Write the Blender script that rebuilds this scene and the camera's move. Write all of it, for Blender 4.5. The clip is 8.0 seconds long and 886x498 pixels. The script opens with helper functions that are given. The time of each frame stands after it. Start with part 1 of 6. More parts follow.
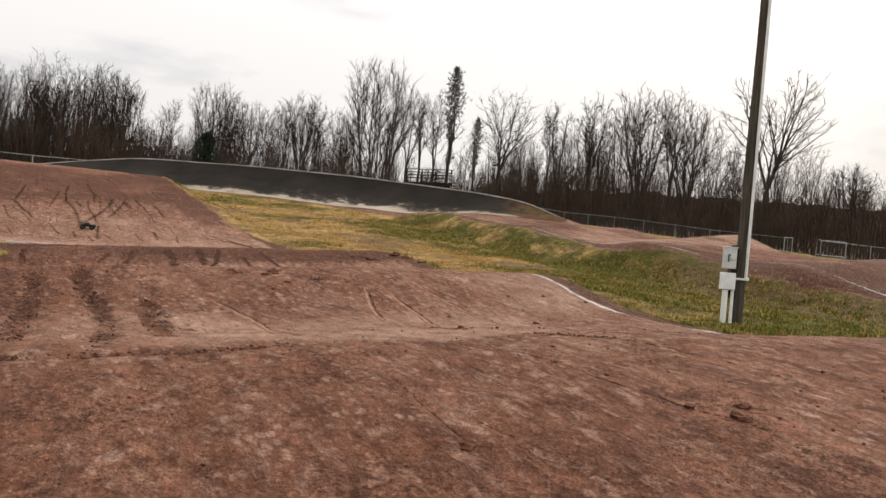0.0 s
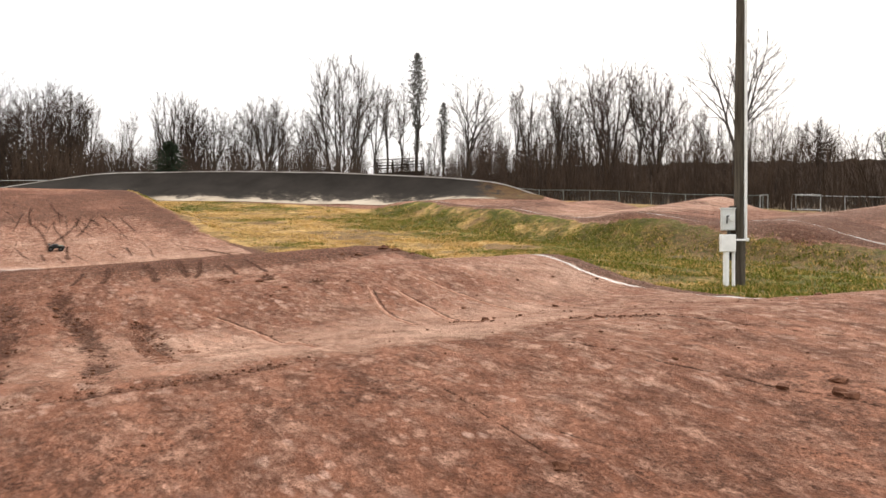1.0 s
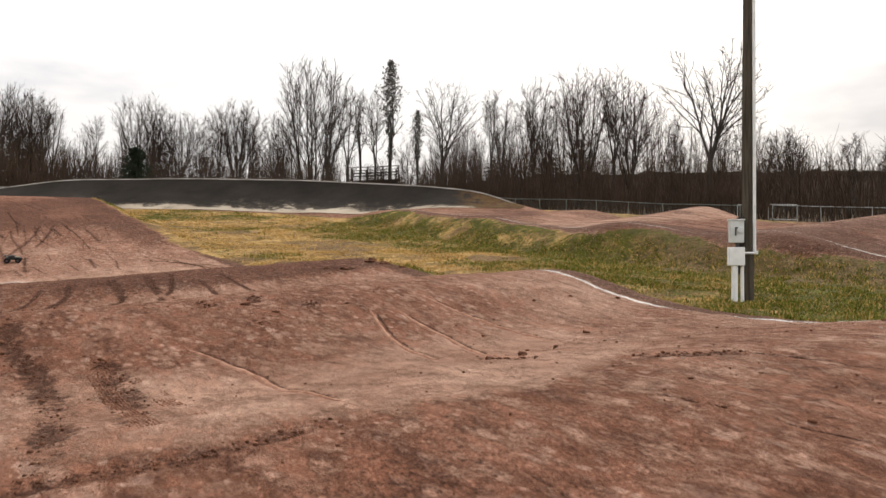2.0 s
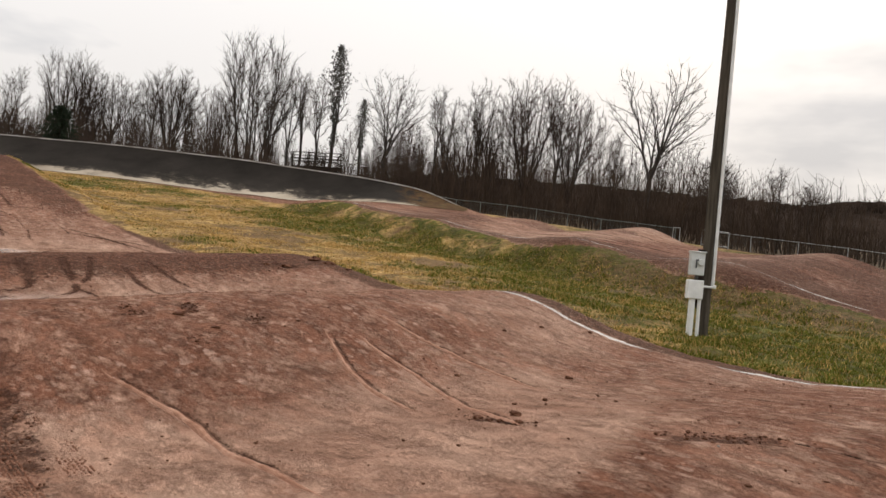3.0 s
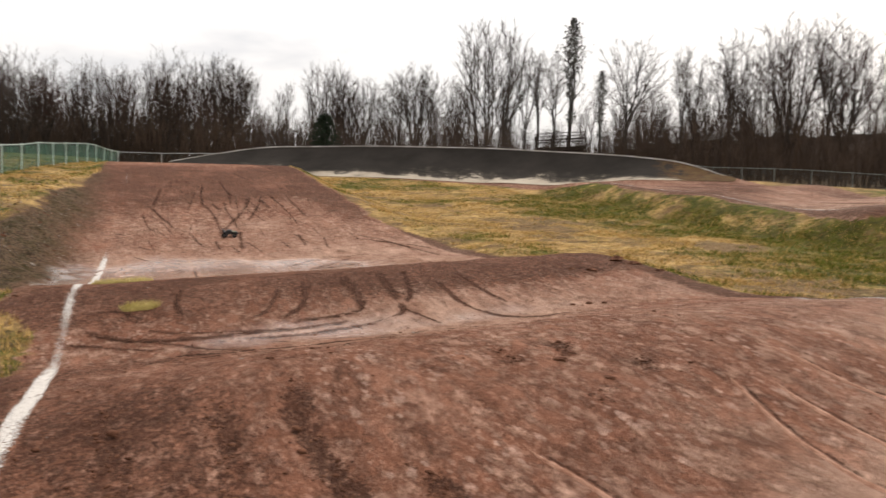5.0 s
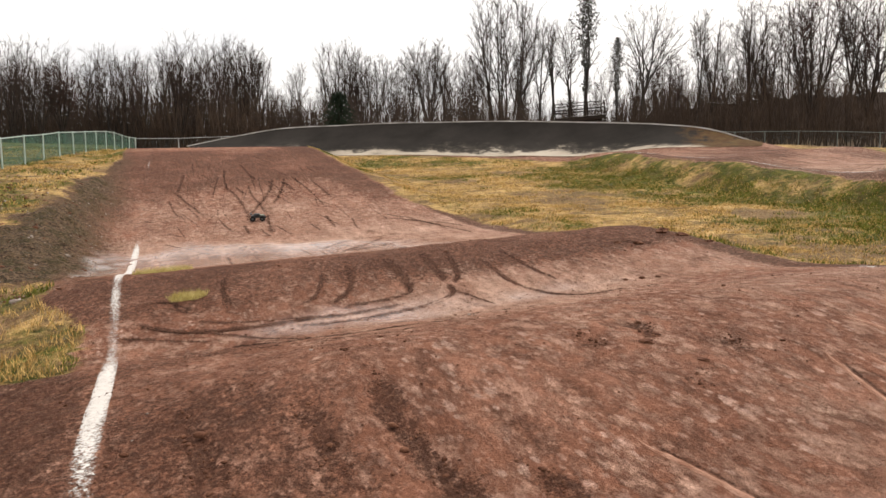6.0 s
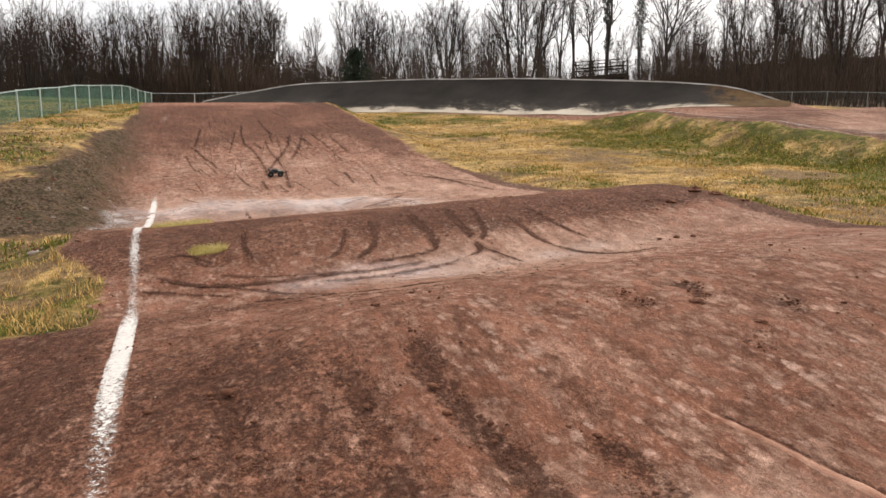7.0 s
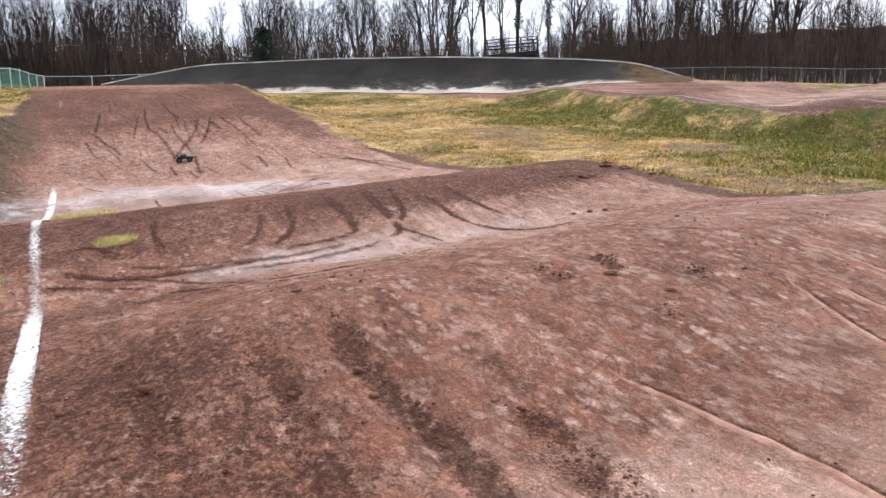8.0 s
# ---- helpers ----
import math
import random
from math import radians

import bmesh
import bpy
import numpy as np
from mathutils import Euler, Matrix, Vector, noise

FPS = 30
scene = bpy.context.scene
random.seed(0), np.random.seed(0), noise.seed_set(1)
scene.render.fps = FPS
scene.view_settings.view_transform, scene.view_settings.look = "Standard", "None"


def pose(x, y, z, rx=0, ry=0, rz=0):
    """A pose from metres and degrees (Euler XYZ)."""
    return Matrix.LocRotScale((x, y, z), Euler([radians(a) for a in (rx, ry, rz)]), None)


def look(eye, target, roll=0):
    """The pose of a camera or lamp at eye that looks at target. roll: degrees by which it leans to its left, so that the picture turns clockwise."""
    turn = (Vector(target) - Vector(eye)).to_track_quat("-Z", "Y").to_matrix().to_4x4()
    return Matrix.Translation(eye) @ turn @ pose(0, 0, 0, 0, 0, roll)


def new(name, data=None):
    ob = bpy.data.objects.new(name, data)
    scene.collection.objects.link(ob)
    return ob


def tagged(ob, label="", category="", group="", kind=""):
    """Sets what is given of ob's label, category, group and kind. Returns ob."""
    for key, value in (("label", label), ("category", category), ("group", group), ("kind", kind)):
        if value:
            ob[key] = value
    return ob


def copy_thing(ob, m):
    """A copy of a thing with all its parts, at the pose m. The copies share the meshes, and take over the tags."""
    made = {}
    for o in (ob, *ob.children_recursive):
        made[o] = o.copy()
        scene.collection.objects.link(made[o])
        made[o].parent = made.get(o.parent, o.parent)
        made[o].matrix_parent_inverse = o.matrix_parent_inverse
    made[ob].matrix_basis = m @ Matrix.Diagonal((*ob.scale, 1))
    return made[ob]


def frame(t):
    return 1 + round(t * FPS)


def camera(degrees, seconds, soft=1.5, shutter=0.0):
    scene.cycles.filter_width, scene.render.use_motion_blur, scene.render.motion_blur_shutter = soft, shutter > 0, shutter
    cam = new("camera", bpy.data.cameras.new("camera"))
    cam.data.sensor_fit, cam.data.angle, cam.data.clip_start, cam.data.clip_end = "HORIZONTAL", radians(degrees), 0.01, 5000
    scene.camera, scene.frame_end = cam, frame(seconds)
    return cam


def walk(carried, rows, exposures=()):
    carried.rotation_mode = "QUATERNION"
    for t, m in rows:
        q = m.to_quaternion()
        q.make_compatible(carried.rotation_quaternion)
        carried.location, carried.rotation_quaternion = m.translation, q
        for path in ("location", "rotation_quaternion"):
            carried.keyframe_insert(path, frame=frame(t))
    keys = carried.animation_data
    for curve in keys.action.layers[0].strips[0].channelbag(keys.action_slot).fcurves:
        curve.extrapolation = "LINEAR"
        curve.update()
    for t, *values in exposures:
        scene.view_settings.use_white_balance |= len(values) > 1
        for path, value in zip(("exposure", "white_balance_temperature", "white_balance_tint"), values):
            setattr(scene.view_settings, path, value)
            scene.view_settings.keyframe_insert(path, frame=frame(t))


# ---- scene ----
cam = camera(63.9, 8.0, soft=1.5, shutter=0.25)
PATH = [
    (0, (-0.023, 0.062, 1.51), (-0.023, 2.061, 1.538), 5.6),
    (0.5, (-0.18, 0.257, 1.479), (-0.176, 2.257, 1.489), 5.3),
    (1, (-0.396, 0.651, 1.495), (-0.322, 2.649, 1.493), 0.3),
    (1.2, (-0.454, 0.862, 1.479), (-0.346, 2.859, 1.469), -0.3),
    (2.3, (-0.92, 2.017, 1.68), (-0.736, 4.009, 1.71), 0.8),
    (2.5, (-0.964, 2.227, 1.741), (-0.748, 4.215, 1.768), 1.5),
    (3, (-1.14, 2.639, 1.835), (-0.79, 4.609, 1.851), 5.5),
    (3.5, (-1.419, 2.993, 1.972), (-1.13, 4.972, 1.97), 2.5),
    (4, (-1.754, 3.28, 2.093), (-1.709, 5.277, 2.01), 4.5),
    (4.5, (-2.108, 3.413, 2.187), (-2.172, 5.41, 2.101), 4.0),
    (5, (-2.394, 3.55, 2.2), (-2.689, 5.526, 2.107), 1.7),
    (5.2, (-2.514, 3.634, 2.212), (-2.894, 5.595, 2.109), 1.0),
    (6.3, (-3.013, 3.775, 2.243), (-3.333, 5.741, 2.06), -0.5),
    (6.5, (-3.077, 3.884, 2.173), (-3.409, 5.846, 1.976), 0.1),
    (7, (-3.121, 3.998, 2.147), (-3.493, 5.944, 1.873), 0.3),
    (7.5, (-3.166, 3.966, 2.154), (-3.398, 5.924, 1.821), -1.6),
    (8, (-3.125, 3.987, 2.16), (-3.272, 5.954, 1.829), -0.9),
]
EXPOSURES = [(0.0, -0.05, 6900, 12), (0.5, 0.15, 6900, 12), (1.0, 0.6, 6900, 12), (1.5, 0.4, 6900, 12), (2.5, -0.08, 6900, 12), (3.0, -0.13, 6900, 12), (3.5, -0.12, 6900, 12), (4.0, 0.12, 6900, 12), (4.5, 0.1, 6900, 12), (5.0, 0.12, 6900, 12), (6.5, 0.34, 6900, 12), (7.0, 0.33, 6750, 12), (7.5, 0.44, 5950, 12), (8.0, 0.67, 5700, 11)]
walk(cam, [(t, look(eye, target, roll)) for t, eye, target, roll in PATH], EXPOSURES)


# ---------------------------------------------------------------- light: an overcast winter day
SUN_TURN, SUN_HIGH = radians(32), radians(36)
world = bpy.data.worlds.new("overcast_sky")
scene.world = world
world.use_nodes = True
wn, wl = world.node_tree.nodes, world.node_tree.links
sky = wn.new("ShaderNodeTexSky")
sky.sky_type, sky.sun_disc = "NISHITA", False
sky.sun_elevation, sky.sun_rotation = SUN_HIGH, SUN_TURN
sky.air_density, sky.dust_density = 1.5, 4.0
coord = wn.new("ShaderNodeTexCoord")
squash = wn.new("ShaderNodeMapping")
squash.inputs["Scale"].default_value = (1.0, 1.0, 3.2)
cloud = wn.new("ShaderNodeTexNoise")
cloud.inputs["Scale"].default_value, cloud.inputs["Detail"].default_value = 2.4, 5.0
cloud.inputs["Roughness"].default_value = 0.55
ramp = wn.new("ShaderNodeValToRGB")
ramp.color_ramp.elements[0].position, ramp.color_ramp.elements[0].color = 0.30, (0.76, 0.80, 0.87, 1)
ramp.color_ramp.elements[1].position, ramp.color_ramp.elements[1].color = 0.47, (1.135, 1.145, 1.17, 1)
veil = wn.new("ShaderNodeMixRGB")
veil.inputs["Fac"].default_value = 0.9
dim = wn.new("ShaderNodeMixRGB")
dim.blend_type, dim.inputs["Fac"].default_value = "MULTIPLY", 1.0
dim.inputs["Color2"].default_value = (0.1, 0.1, 0.1, 1)
wl.new(coord.outputs["Generated"], squash.inputs["Vector"])
wl.new(squash.outputs["Vector"], cloud.inputs["Vector"])
wl.new(cloud.outputs["Fac"], ramp.inputs["Fac"])
wl.new(sky.outputs["Color"], dim.inputs["Color1"])
wl.new(dim.outputs["Color"], veil.inputs["Color1"])
wl.new(ramp.outputs["Color"], veil.inputs["Color2"])
# an overcast sky is brighter overhead than near the horizon
split = wn.new("ShaderNodeSeparateXYZ")
lift = wn.new("ShaderNodeMapRange")
lift.inputs["From Min"].default_value, lift.inputs["From Max"].default_value = 0.0, 1.0
lift.inputs["To Min"].default_value, lift.inputs["To Max"].default_value = 0.72, 1.55
dome = wn.new("ShaderNodeMixRGB")
dome.blend_type, dome.inputs["Fac"].default_value = "MULTIPLY", 1.0
wl.new(coord.outputs["Generated"], split.inputs["Vector"])
wl.new(split.outputs["Z"], lift.inputs["Value"])
wl.new(veil.outputs["Color"], dome.inputs["Color1"])
wl.new(lift.outputs["Result"], dome.inputs["Color2"])
wl.new(dome.outputs["Color"], wn["Background"].inputs["Color"])
wn["Background"].inputs["Strength"].default_value = 1.0
sun = new("sun", bpy.data.lights.new("sun", "SUN"))
sun.data.energy, sun.data.angle, sun.data.color = 1.5, radians(14), (1.0, 0.96, 0.9)
sun.matrix_world = look((0, 0, 0), (-math.sin(SUN_TURN) * math.cos(SUN_HIGH), -math.cos(SUN_TURN) * math.cos(SUN_HIGH), -math.sin(SUN_HIGH)))


# ---------------------------------------------------------------- helpers for shapes
def smooth(a, b, x):
    t = np.clip((np.asarray(x, float) - a) / (b - a), 0, 1)
    return t * t * (3 - 2 * t)


def glide(pairs, x):
    """A smooth curve through a few (place, value) pairs."""
    px, py = np.array([p[0] for p in pairs], float), np.array([p[1] for p in pairs], float)
    slope = np.gradient(py, px)
    x = np.clip(np.asarray(x, float), px[0], px[-1])
    k = np.clip(np.searchsorted(px, x) - 1, 0, len(px) - 2)
    h = px[k + 1] - px[k]
    t = (x - px[k]) / h
    return ((2 * t**3 - 3 * t**2 + 1) * py[k] + (t**3 - 2 * t**2 + t) * h * slope[k]
            + (3 * t**2 - 2 * t**3) * py[k + 1] + (t**3 - t**2) * h * slope[k + 1])


def lattice(i, j, seed):
    n = (i * 374761393 + j * 668265263 + seed * 982451653) & 0xFFFFFFFF
    n = ((n ^ (n >> 13)) * 1274126177) & 0xFFFFFFFF
    return ((n ^ (n >> 16)) & 0xFFFF) / 65535.0 * 2 - 1


def grain(x, y, seed=0):
    """Smooth noise from -1 to 1, one bump a metre."""
    x, y = np.asarray(x, float), np.asarray(y, float)
    i, j = np.floor(x).astype(np.int64), np.floor(y).astype(np.int64)
    fx, fy = x - i, y - j
    fx, fy = fx * fx * (3 - 2 * fx), fy * fy * (3 - 2 * fy)
    low = lattice(i, j, seed) * (1 - fx) + lattice(i + 1, j, seed) * fx
    high = lattice(i, j + 1, seed) * (1 - fx) + lattice(i + 1, j + 1, seed) * fx
    return low * (1 - fy) + high * fy


def rough(x, y, size, seed=0, octaves=4):
    total, amp = 0.0, 1.0
    for n in range(octaves):
        total = total + amp * grain(x / size * 2**n + 17.3 * n, y / size * 2**n - 9.1 * n, seed + n)
        amp *= 0.5
    return total / 1.6


def mesh_object(name, verts, faces, material=None, parent=None, label="", flat=False):
    me = bpy.data.meshes.new(name)
    me.from_pydata([tuple(v) for v in verts], [], [tuple(f) for f in faces])
    if material:
        me.materials.append(material)
    if not flat:
        me.polygons.foreach_set("use_smooth", [True] * len(me.polygons))
    ob = new(name, me)
    if parent:
        ob.parent = parent
    if label:
        tagged(ob, label)
    return ob


def part(name, bm, material, parent=None, label="", shade=False):
    me = bpy.data.meshes.new(name)
    bm.to_mesh(me)
    bm.free()
    me.materials.append(material)
    if shade:
        me.polygons.foreach_set("use_smooth", [True] * len(me.polygons))
    ob = new(name, me)
    if parent:
        ob.parent = parent
    if label:
        tagged(ob, label)
    return ob


def box_bm(size, at=(0, 0, 0), bevel=0.0, turn=None, bm=None):
    bm = bm or bmesh.new()
    made = bmesh.ops.create_cube(bm, size=1.0)["verts"]
    m = Matrix.Translation(at) @ (turn or Matrix.Identity(4)) @ Matrix.Diagonal((*size, 1))
    bmesh.ops.transform(bm, matrix=m, verts=made)
    if bevel:
        edges = list({e for v in made for e in v.link_edges})
        bmesh.ops.bevel(bm, geom=edges, offset=bevel, segments=2, affect="EDGES", profile=0.5)
    return bm


def tube_bm(a, b, ra, rb=None, sides=10, bm=None, caps=True):
    bm = bm or bmesh.new()
    a, b = Vector(a), Vector(b)
    rb = ra if rb is None else rb
    turn = (b - a).to_track_quat("Z", "Y").to_matrix().to_4x4()
    bmesh.ops.create_cone(bm, cap_ends=caps, segments=sides, radius1=ra, radius2=rb, depth=(b - a).length,
                          matrix=Matrix.Translation((a + b) / 2) @ turn)
    return bm


# ---------------------------------------------------------------- the lie of the land
# The first straight runs along DU; u is metres along it, v metres across it to the right.
DU, DV = np.array([-0.53, 0.85]), np.array([0.85, 0.53])
LEFT_EDGE, RIGHT_EDGE = -1.0, 7.8
EDGE_L = [(-30, -0.6), (-8, -0.2), (0, 0.1), (3, 0.35), (6, 0.55), (9.7, 0.66), (11.5, 0.56), (13.1, 0.47), (14.9, 0.74), (16.5, 0.88),
          (18.4, 0.8), (20, 0.6), (22, 0.58), (24, 0.72), (28, 1.3), (36, 2.85), (43, 4.05), (47, 4.62), (50, 4.72), (70, 5.5)]
MIDDLE = [(-30, -0.6), (-8, -0.1), (-2, 0.1), (0.5, 0.42), (2.7, 0.74), (4.6, 0.91), (5.6, 0.86), (6.6, 0.76), (7.6, 0.84), (8.6, 1.05), (9.5, 1.17),
          (10.5, 1.13), (12.0, 0.84), (13.1, 0.75), (13.8, 0.87), (14.7, 1.07), (16.2, 1.22), (18, 1.08), (20, 0.82), (22, 0.8), (24, 0.93),
          (28, 1.5), (36, 2.98), (43, 4.2), (47, 4.76), (50, 4.9), (70, 5.6)]
EDGE_R = [(-30, -0.2), (-6, 0.4), (0, 0.88), (2.4, 1.09), (3.8, 1.14), (4.7, 1.03), (5.4, 0.94), (6.4, 0.92), (7.3, 0.96), (8.1, 1.1), (8.6, 1.23), (9.5, 1.39), (10.8, 1.27),
          (12.4, 1.15), (13.2, 1.2), (14, 1.33), (15.7, 1.52), (16.6, 1.5), (18, 1.34), (19.9, 1.19), (21.9, 1.2), (24, 1.36),
          (27, 1.76), (31.2, 2.45), (36.5, 3.25), (40.6, 3.9), (44, 4.5), (47, 4.88), (50, 5.0), (70, 5.7)]
BACK_IN = [(-12, 0.4), (4, 0.8), (8.7, 1.34), (10.6, 1.76), (11.8, 2.15), (12.8, 2.36), (14, 2.38), (15.6, 2.36), (17.3, 2.68), (19, 2.87),
           (20.8, 2.7), (23.6, 2.95), (25.8, 3.3), (28.8, 3.57), (33, 4.0), (40, 4.4)]
BACK_OUT = [(-12, 1.2), (6, 2.0), (11, 2.74), (12.6, 3.2), (14.9, 3.03), (17.3, 3.08), (18.8, 3.3), (20.9, 3.9), (22.3, 3.75), (24.3, 3.46),
            (27.9, 4.12), (30, 4.12), (32.4, 4.37), (35.3, 4.85), (40, 5.0)]
BANK = [(-30, -0.8), (4, 0.2), (10, 0.4), (15, 0.42), (18, 0.55), (21, 0.85), (25, 1.5), (30, 2.2), (36.6, 3.13), (42.7, 3.78), (48, 4.33), (57, 5.15), (66, 5.9), (90, 7.2)]


def infield(x, y):
    s = np.clip(y, -60, 45) - 15.6
    z = 0.8 + 0.065 * s + 0.0017 * s * np.abs(s)
    return z + 0.1 * (np.clip(y, 45, 85) - 45) + 0.02 * (np.clip(y, 85, 2000) - 85) + 0.12 * rough(x, y, 7.0, 40, 3)


def height(x, y):
    x, y = np.asarray(x, float), np.asarray(y, float)
    u, v = x * DU[0] + y * DU[1], x * DV[0] + y * DV[1]
    a, b, c = glide(EDGE_L, u), glide(MIDDLE, u), glide(EDGE_R, u)
    w = np.clip(v, -3.0, 10.0)
    p, q, r = LEFT_EDGE, 3.5, RIGHT_EDGE
    track = (a * (w - q) * (w - r) / ((p - q) * (p - r)) + b * (w - p) * (w - r) / ((q - p) * (q - r)) + c * (w - p) * (w - q) / ((r - p) * (r - q)))
    track = track + 0.13 * np.exp(-((v - 0.9) / 0.9) ** 2 - ((u - 9.6) / 1.3) ** 2)
    field = infield(x, y)
    bank = glide(BANK, u) + 0.08 * rough(x, y, 3.0, 7, 4) * smooth(-2.0, -3.5, v)
    z = track + (bank - track) * smooth(-1.5, -3.2, v)
    z = z + (field - z) * smooth(RIGHT_EDGE + 0.25, RIGHT_EDGE + 2.4, v)
    z = z + (infield(x, y) - z) * smooth(50, 60, u) * smooth(-4, 2, v)
    back = glide(BACK_IN, u) + (glide(BACK_OUT, u) - glide(BACK_IN, u)) * np.clip((v - 20.5) / 8.0, -0.1, 1.1)
    on_back = smooth(18.2, 20.5, v) * (1 - smooth(28.7, 33, v)) * (1 - smooth(34, 40, u)) * smooth(-20, 0, u)
    z = z + (back - z) * on_back
    z = z + 0.2 * np.exp(-((x - 7.6) / 3.0) ** 2 - ((y - 44.6) / 2.0) ** 2)
    z = z - 0.10 * np.exp(-((x - 6.5) / 2.5) ** 2 - ((y - 15.6) / 2.5) ** 2)
    # the ground dips along the eastern fence
    row = np.where(x < 24, 76 - 1.13 * x, 49 - 0.68 * (x - 24))
    return z - 0.42 * smooth(-8, -1, y - row) * smooth(6, 11, x)


def relief(x, y):
    """Small lumps and hollows of trodden soil."""
    return 0.022 * rough(x, y, 0.9, 3, 4) + 0.012 * rough(x, y, 0.22, 11, 3)


def ground_at(x, y):
    return float(height(np.array([x]), np.array([y]))[0])


# ---------------------------------------------------------------- materials
class Nodes:
    """A small helper that builds one node material."""

    def __init__(self, name):
        self.mat = bpy.data.materials.new(name)
        self.mat.use_nodes = True
        self.tree = self.mat.node_tree
        self.shader = self.tree.nodes["Principled BSDF"]
        self.out = self.tree.nodes["Material Output"]

    def add(self, kind, **values):
        node = self.tree.nodes.new(kind)
        for key, value in values.items():
            node.inputs[key.replace("_", " ")].default_value = value
        return node

    def link(self, a, b):
        self.tree.links.new(a, b)

    def place(self, scale=(1, 1, 1), space="Object"):
        coords, mapping = self.add("ShaderNodeTexCoord"), self.add("ShaderNodeMapping", Scale=scale)
        if scale[0] != scale[1]:
            mapping.vector_type = "TEXTURE"
            mapping.inputs["Rotation"].default_value = (0, 0, radians(32))
            mapping.inputs["Scale"].default_value = (1 / scale[0], 1 / scale[1], 1 / scale[2])
        self.link(coords.outputs[space], mapping.inputs["Vector"])
        return mapping.outputs["Vector"]

    def noise(self, scale, detail=5.0, rough=0.55, stretch=(1, 1, 1), low=0.35, high=0.65):
        tex = self.add("ShaderNodeTexNoise", Scale=scale, Detail=detail, Roughness=rough)
        self.link(self.place(stretch), tex.inputs["Vector"])
        span = self.add("ShaderNodeMapRange", From_Min=low, From_Max=high)
        self.link(tex.outputs["Fac"], span.inputs["Value"])
        return span.outputs["Result"]

    def blotch(self, scale, share, low, high, stretch=(1, 1, 1), bend=0.5):
        """Separate spots with uneven outlines, on a share of the cells."""
        tex = self.add("ShaderNodeTexVoronoi", Scale=scale)
        wave = self.add("ShaderNodeTexNoise", Scale=scale * 1.7, Detail=4.0, Roughness=0.65)
        where = self.place(stretch)
        self.link(where, wave.inputs["Vector"])
        away = self.add("ShaderNodeVectorMath")
        away.operation = "MULTIPLY_ADD"
        self.link(wave.outputs["Color"], away.inputs[0])
        away.inputs[1].default_value = (bend / scale, bend / scale, 0)
        self.link(where, away.inputs[2])
        self.link(away.outputs["Vector"], tex.inputs["Vector"])
        apart = self.add("ShaderNodeSeparateColor")
        self.link(tex.outputs["Color"], apart.inputs["Color"])
        spot = self.math("SUBTRACT", 1.0, self.clamp(tex.outputs["Distance"], low, high))
        return self.math("MULTIPLY", spot, self.clamp(apart.outputs["Red"], 1 - share - 0.05, 1 - share + 0.25))

    def value(self, name):
        node = self.add("ShaderNodeAttribute")
        node.attribute_name = name
        return node.outputs["Fac"]

    def mix(self, fac, a, b, blend="MIX"):
        node = self.add("ShaderNodeMixRGB")
        node.blend_type = blend
        for slot, given in (("Fac", fac), ("Color1", a), ("Color2", b)):
            if isinstance(given, (int, float)):
                node.inputs[slot].default_value = given
            elif isinstance(given, tuple):
                node.inputs[slot].default_value = (*given, 1)
            else:
                self.link(given, node.inputs[slot])
        return node.outputs["Color"]

    def math(self, op, a, b=0.0):
        node = self.add("ShaderNodeMath")
        node.operation, node.use_clamp = op, op in ("MULTIPLY_ADD",)
        for n, given in enumerate((a, b)):
            if isinstance(given, (int, float)):
                node.inputs[n].default_value = given
            else:
                self.link(given, node.inputs[n])
        return node.outputs["Value"]

    def clamp(self, a, low, high):
        node = self.add("ShaderNodeMapRange", From_Min=low, From_Max=high)
        self.link(a, node.inputs["Value"])
        return node.outputs["Result"]

    def put(self, slot, given):
        if isinstance(given, (int, float)):
            self.shader.inputs[slot].default_value = given
        elif isinstance(given, tuple):
            self.shader.inputs[slot].default_value = (*given, 1)
        else:
            self.link(given, self.shader.inputs[slot])
        return self

    def bump(self, fac, strength=0.4, distance=0.02, after=None):
        node = self.add("ShaderNodeBump", Strength=strength, Distance=distance)
        self.link(fac, node.inputs["Height"])
        if after is not None:
            self.link(after, node.inputs["Normal"])
        self.link(node.outputs["Normal"], self.shader.inputs["Normal"])
        return node.outputs["Normal"]


def plain(name, low, high, scale=8.0, roughness=0.7, metal=0.0, bump=0.15, stretch=(1, 1, 1), depth=0.01):
    """Two tones of one surface, in blotches and in fine grain."""
    n = Nodes(name)
    broad, fine = n.noise(scale, 4.0, 0.55, stretch), n.noise(scale * 9, 3.0, 0.6, stretch)
    tone = n.mix(broad, low, high)
    n.put("Base Color", n.mix(n.math("MULTIPLY", fine, 0.3), tone, low)).put("Metallic", metal)
    n.put("Roughness", roughness)
    n.put("Specular IOR Level", 0.08 if roughness > 0.68 else 0.5)
    if bump:
        n.bump(fine, bump, depth)
    return n.mat


GRAIN = (1.0, 0.55, 1.0)
CLAY_DARK, CLAY_LIGHT = (0.205, 0.084, 0.050), (0.325, 0.145, 0.089)


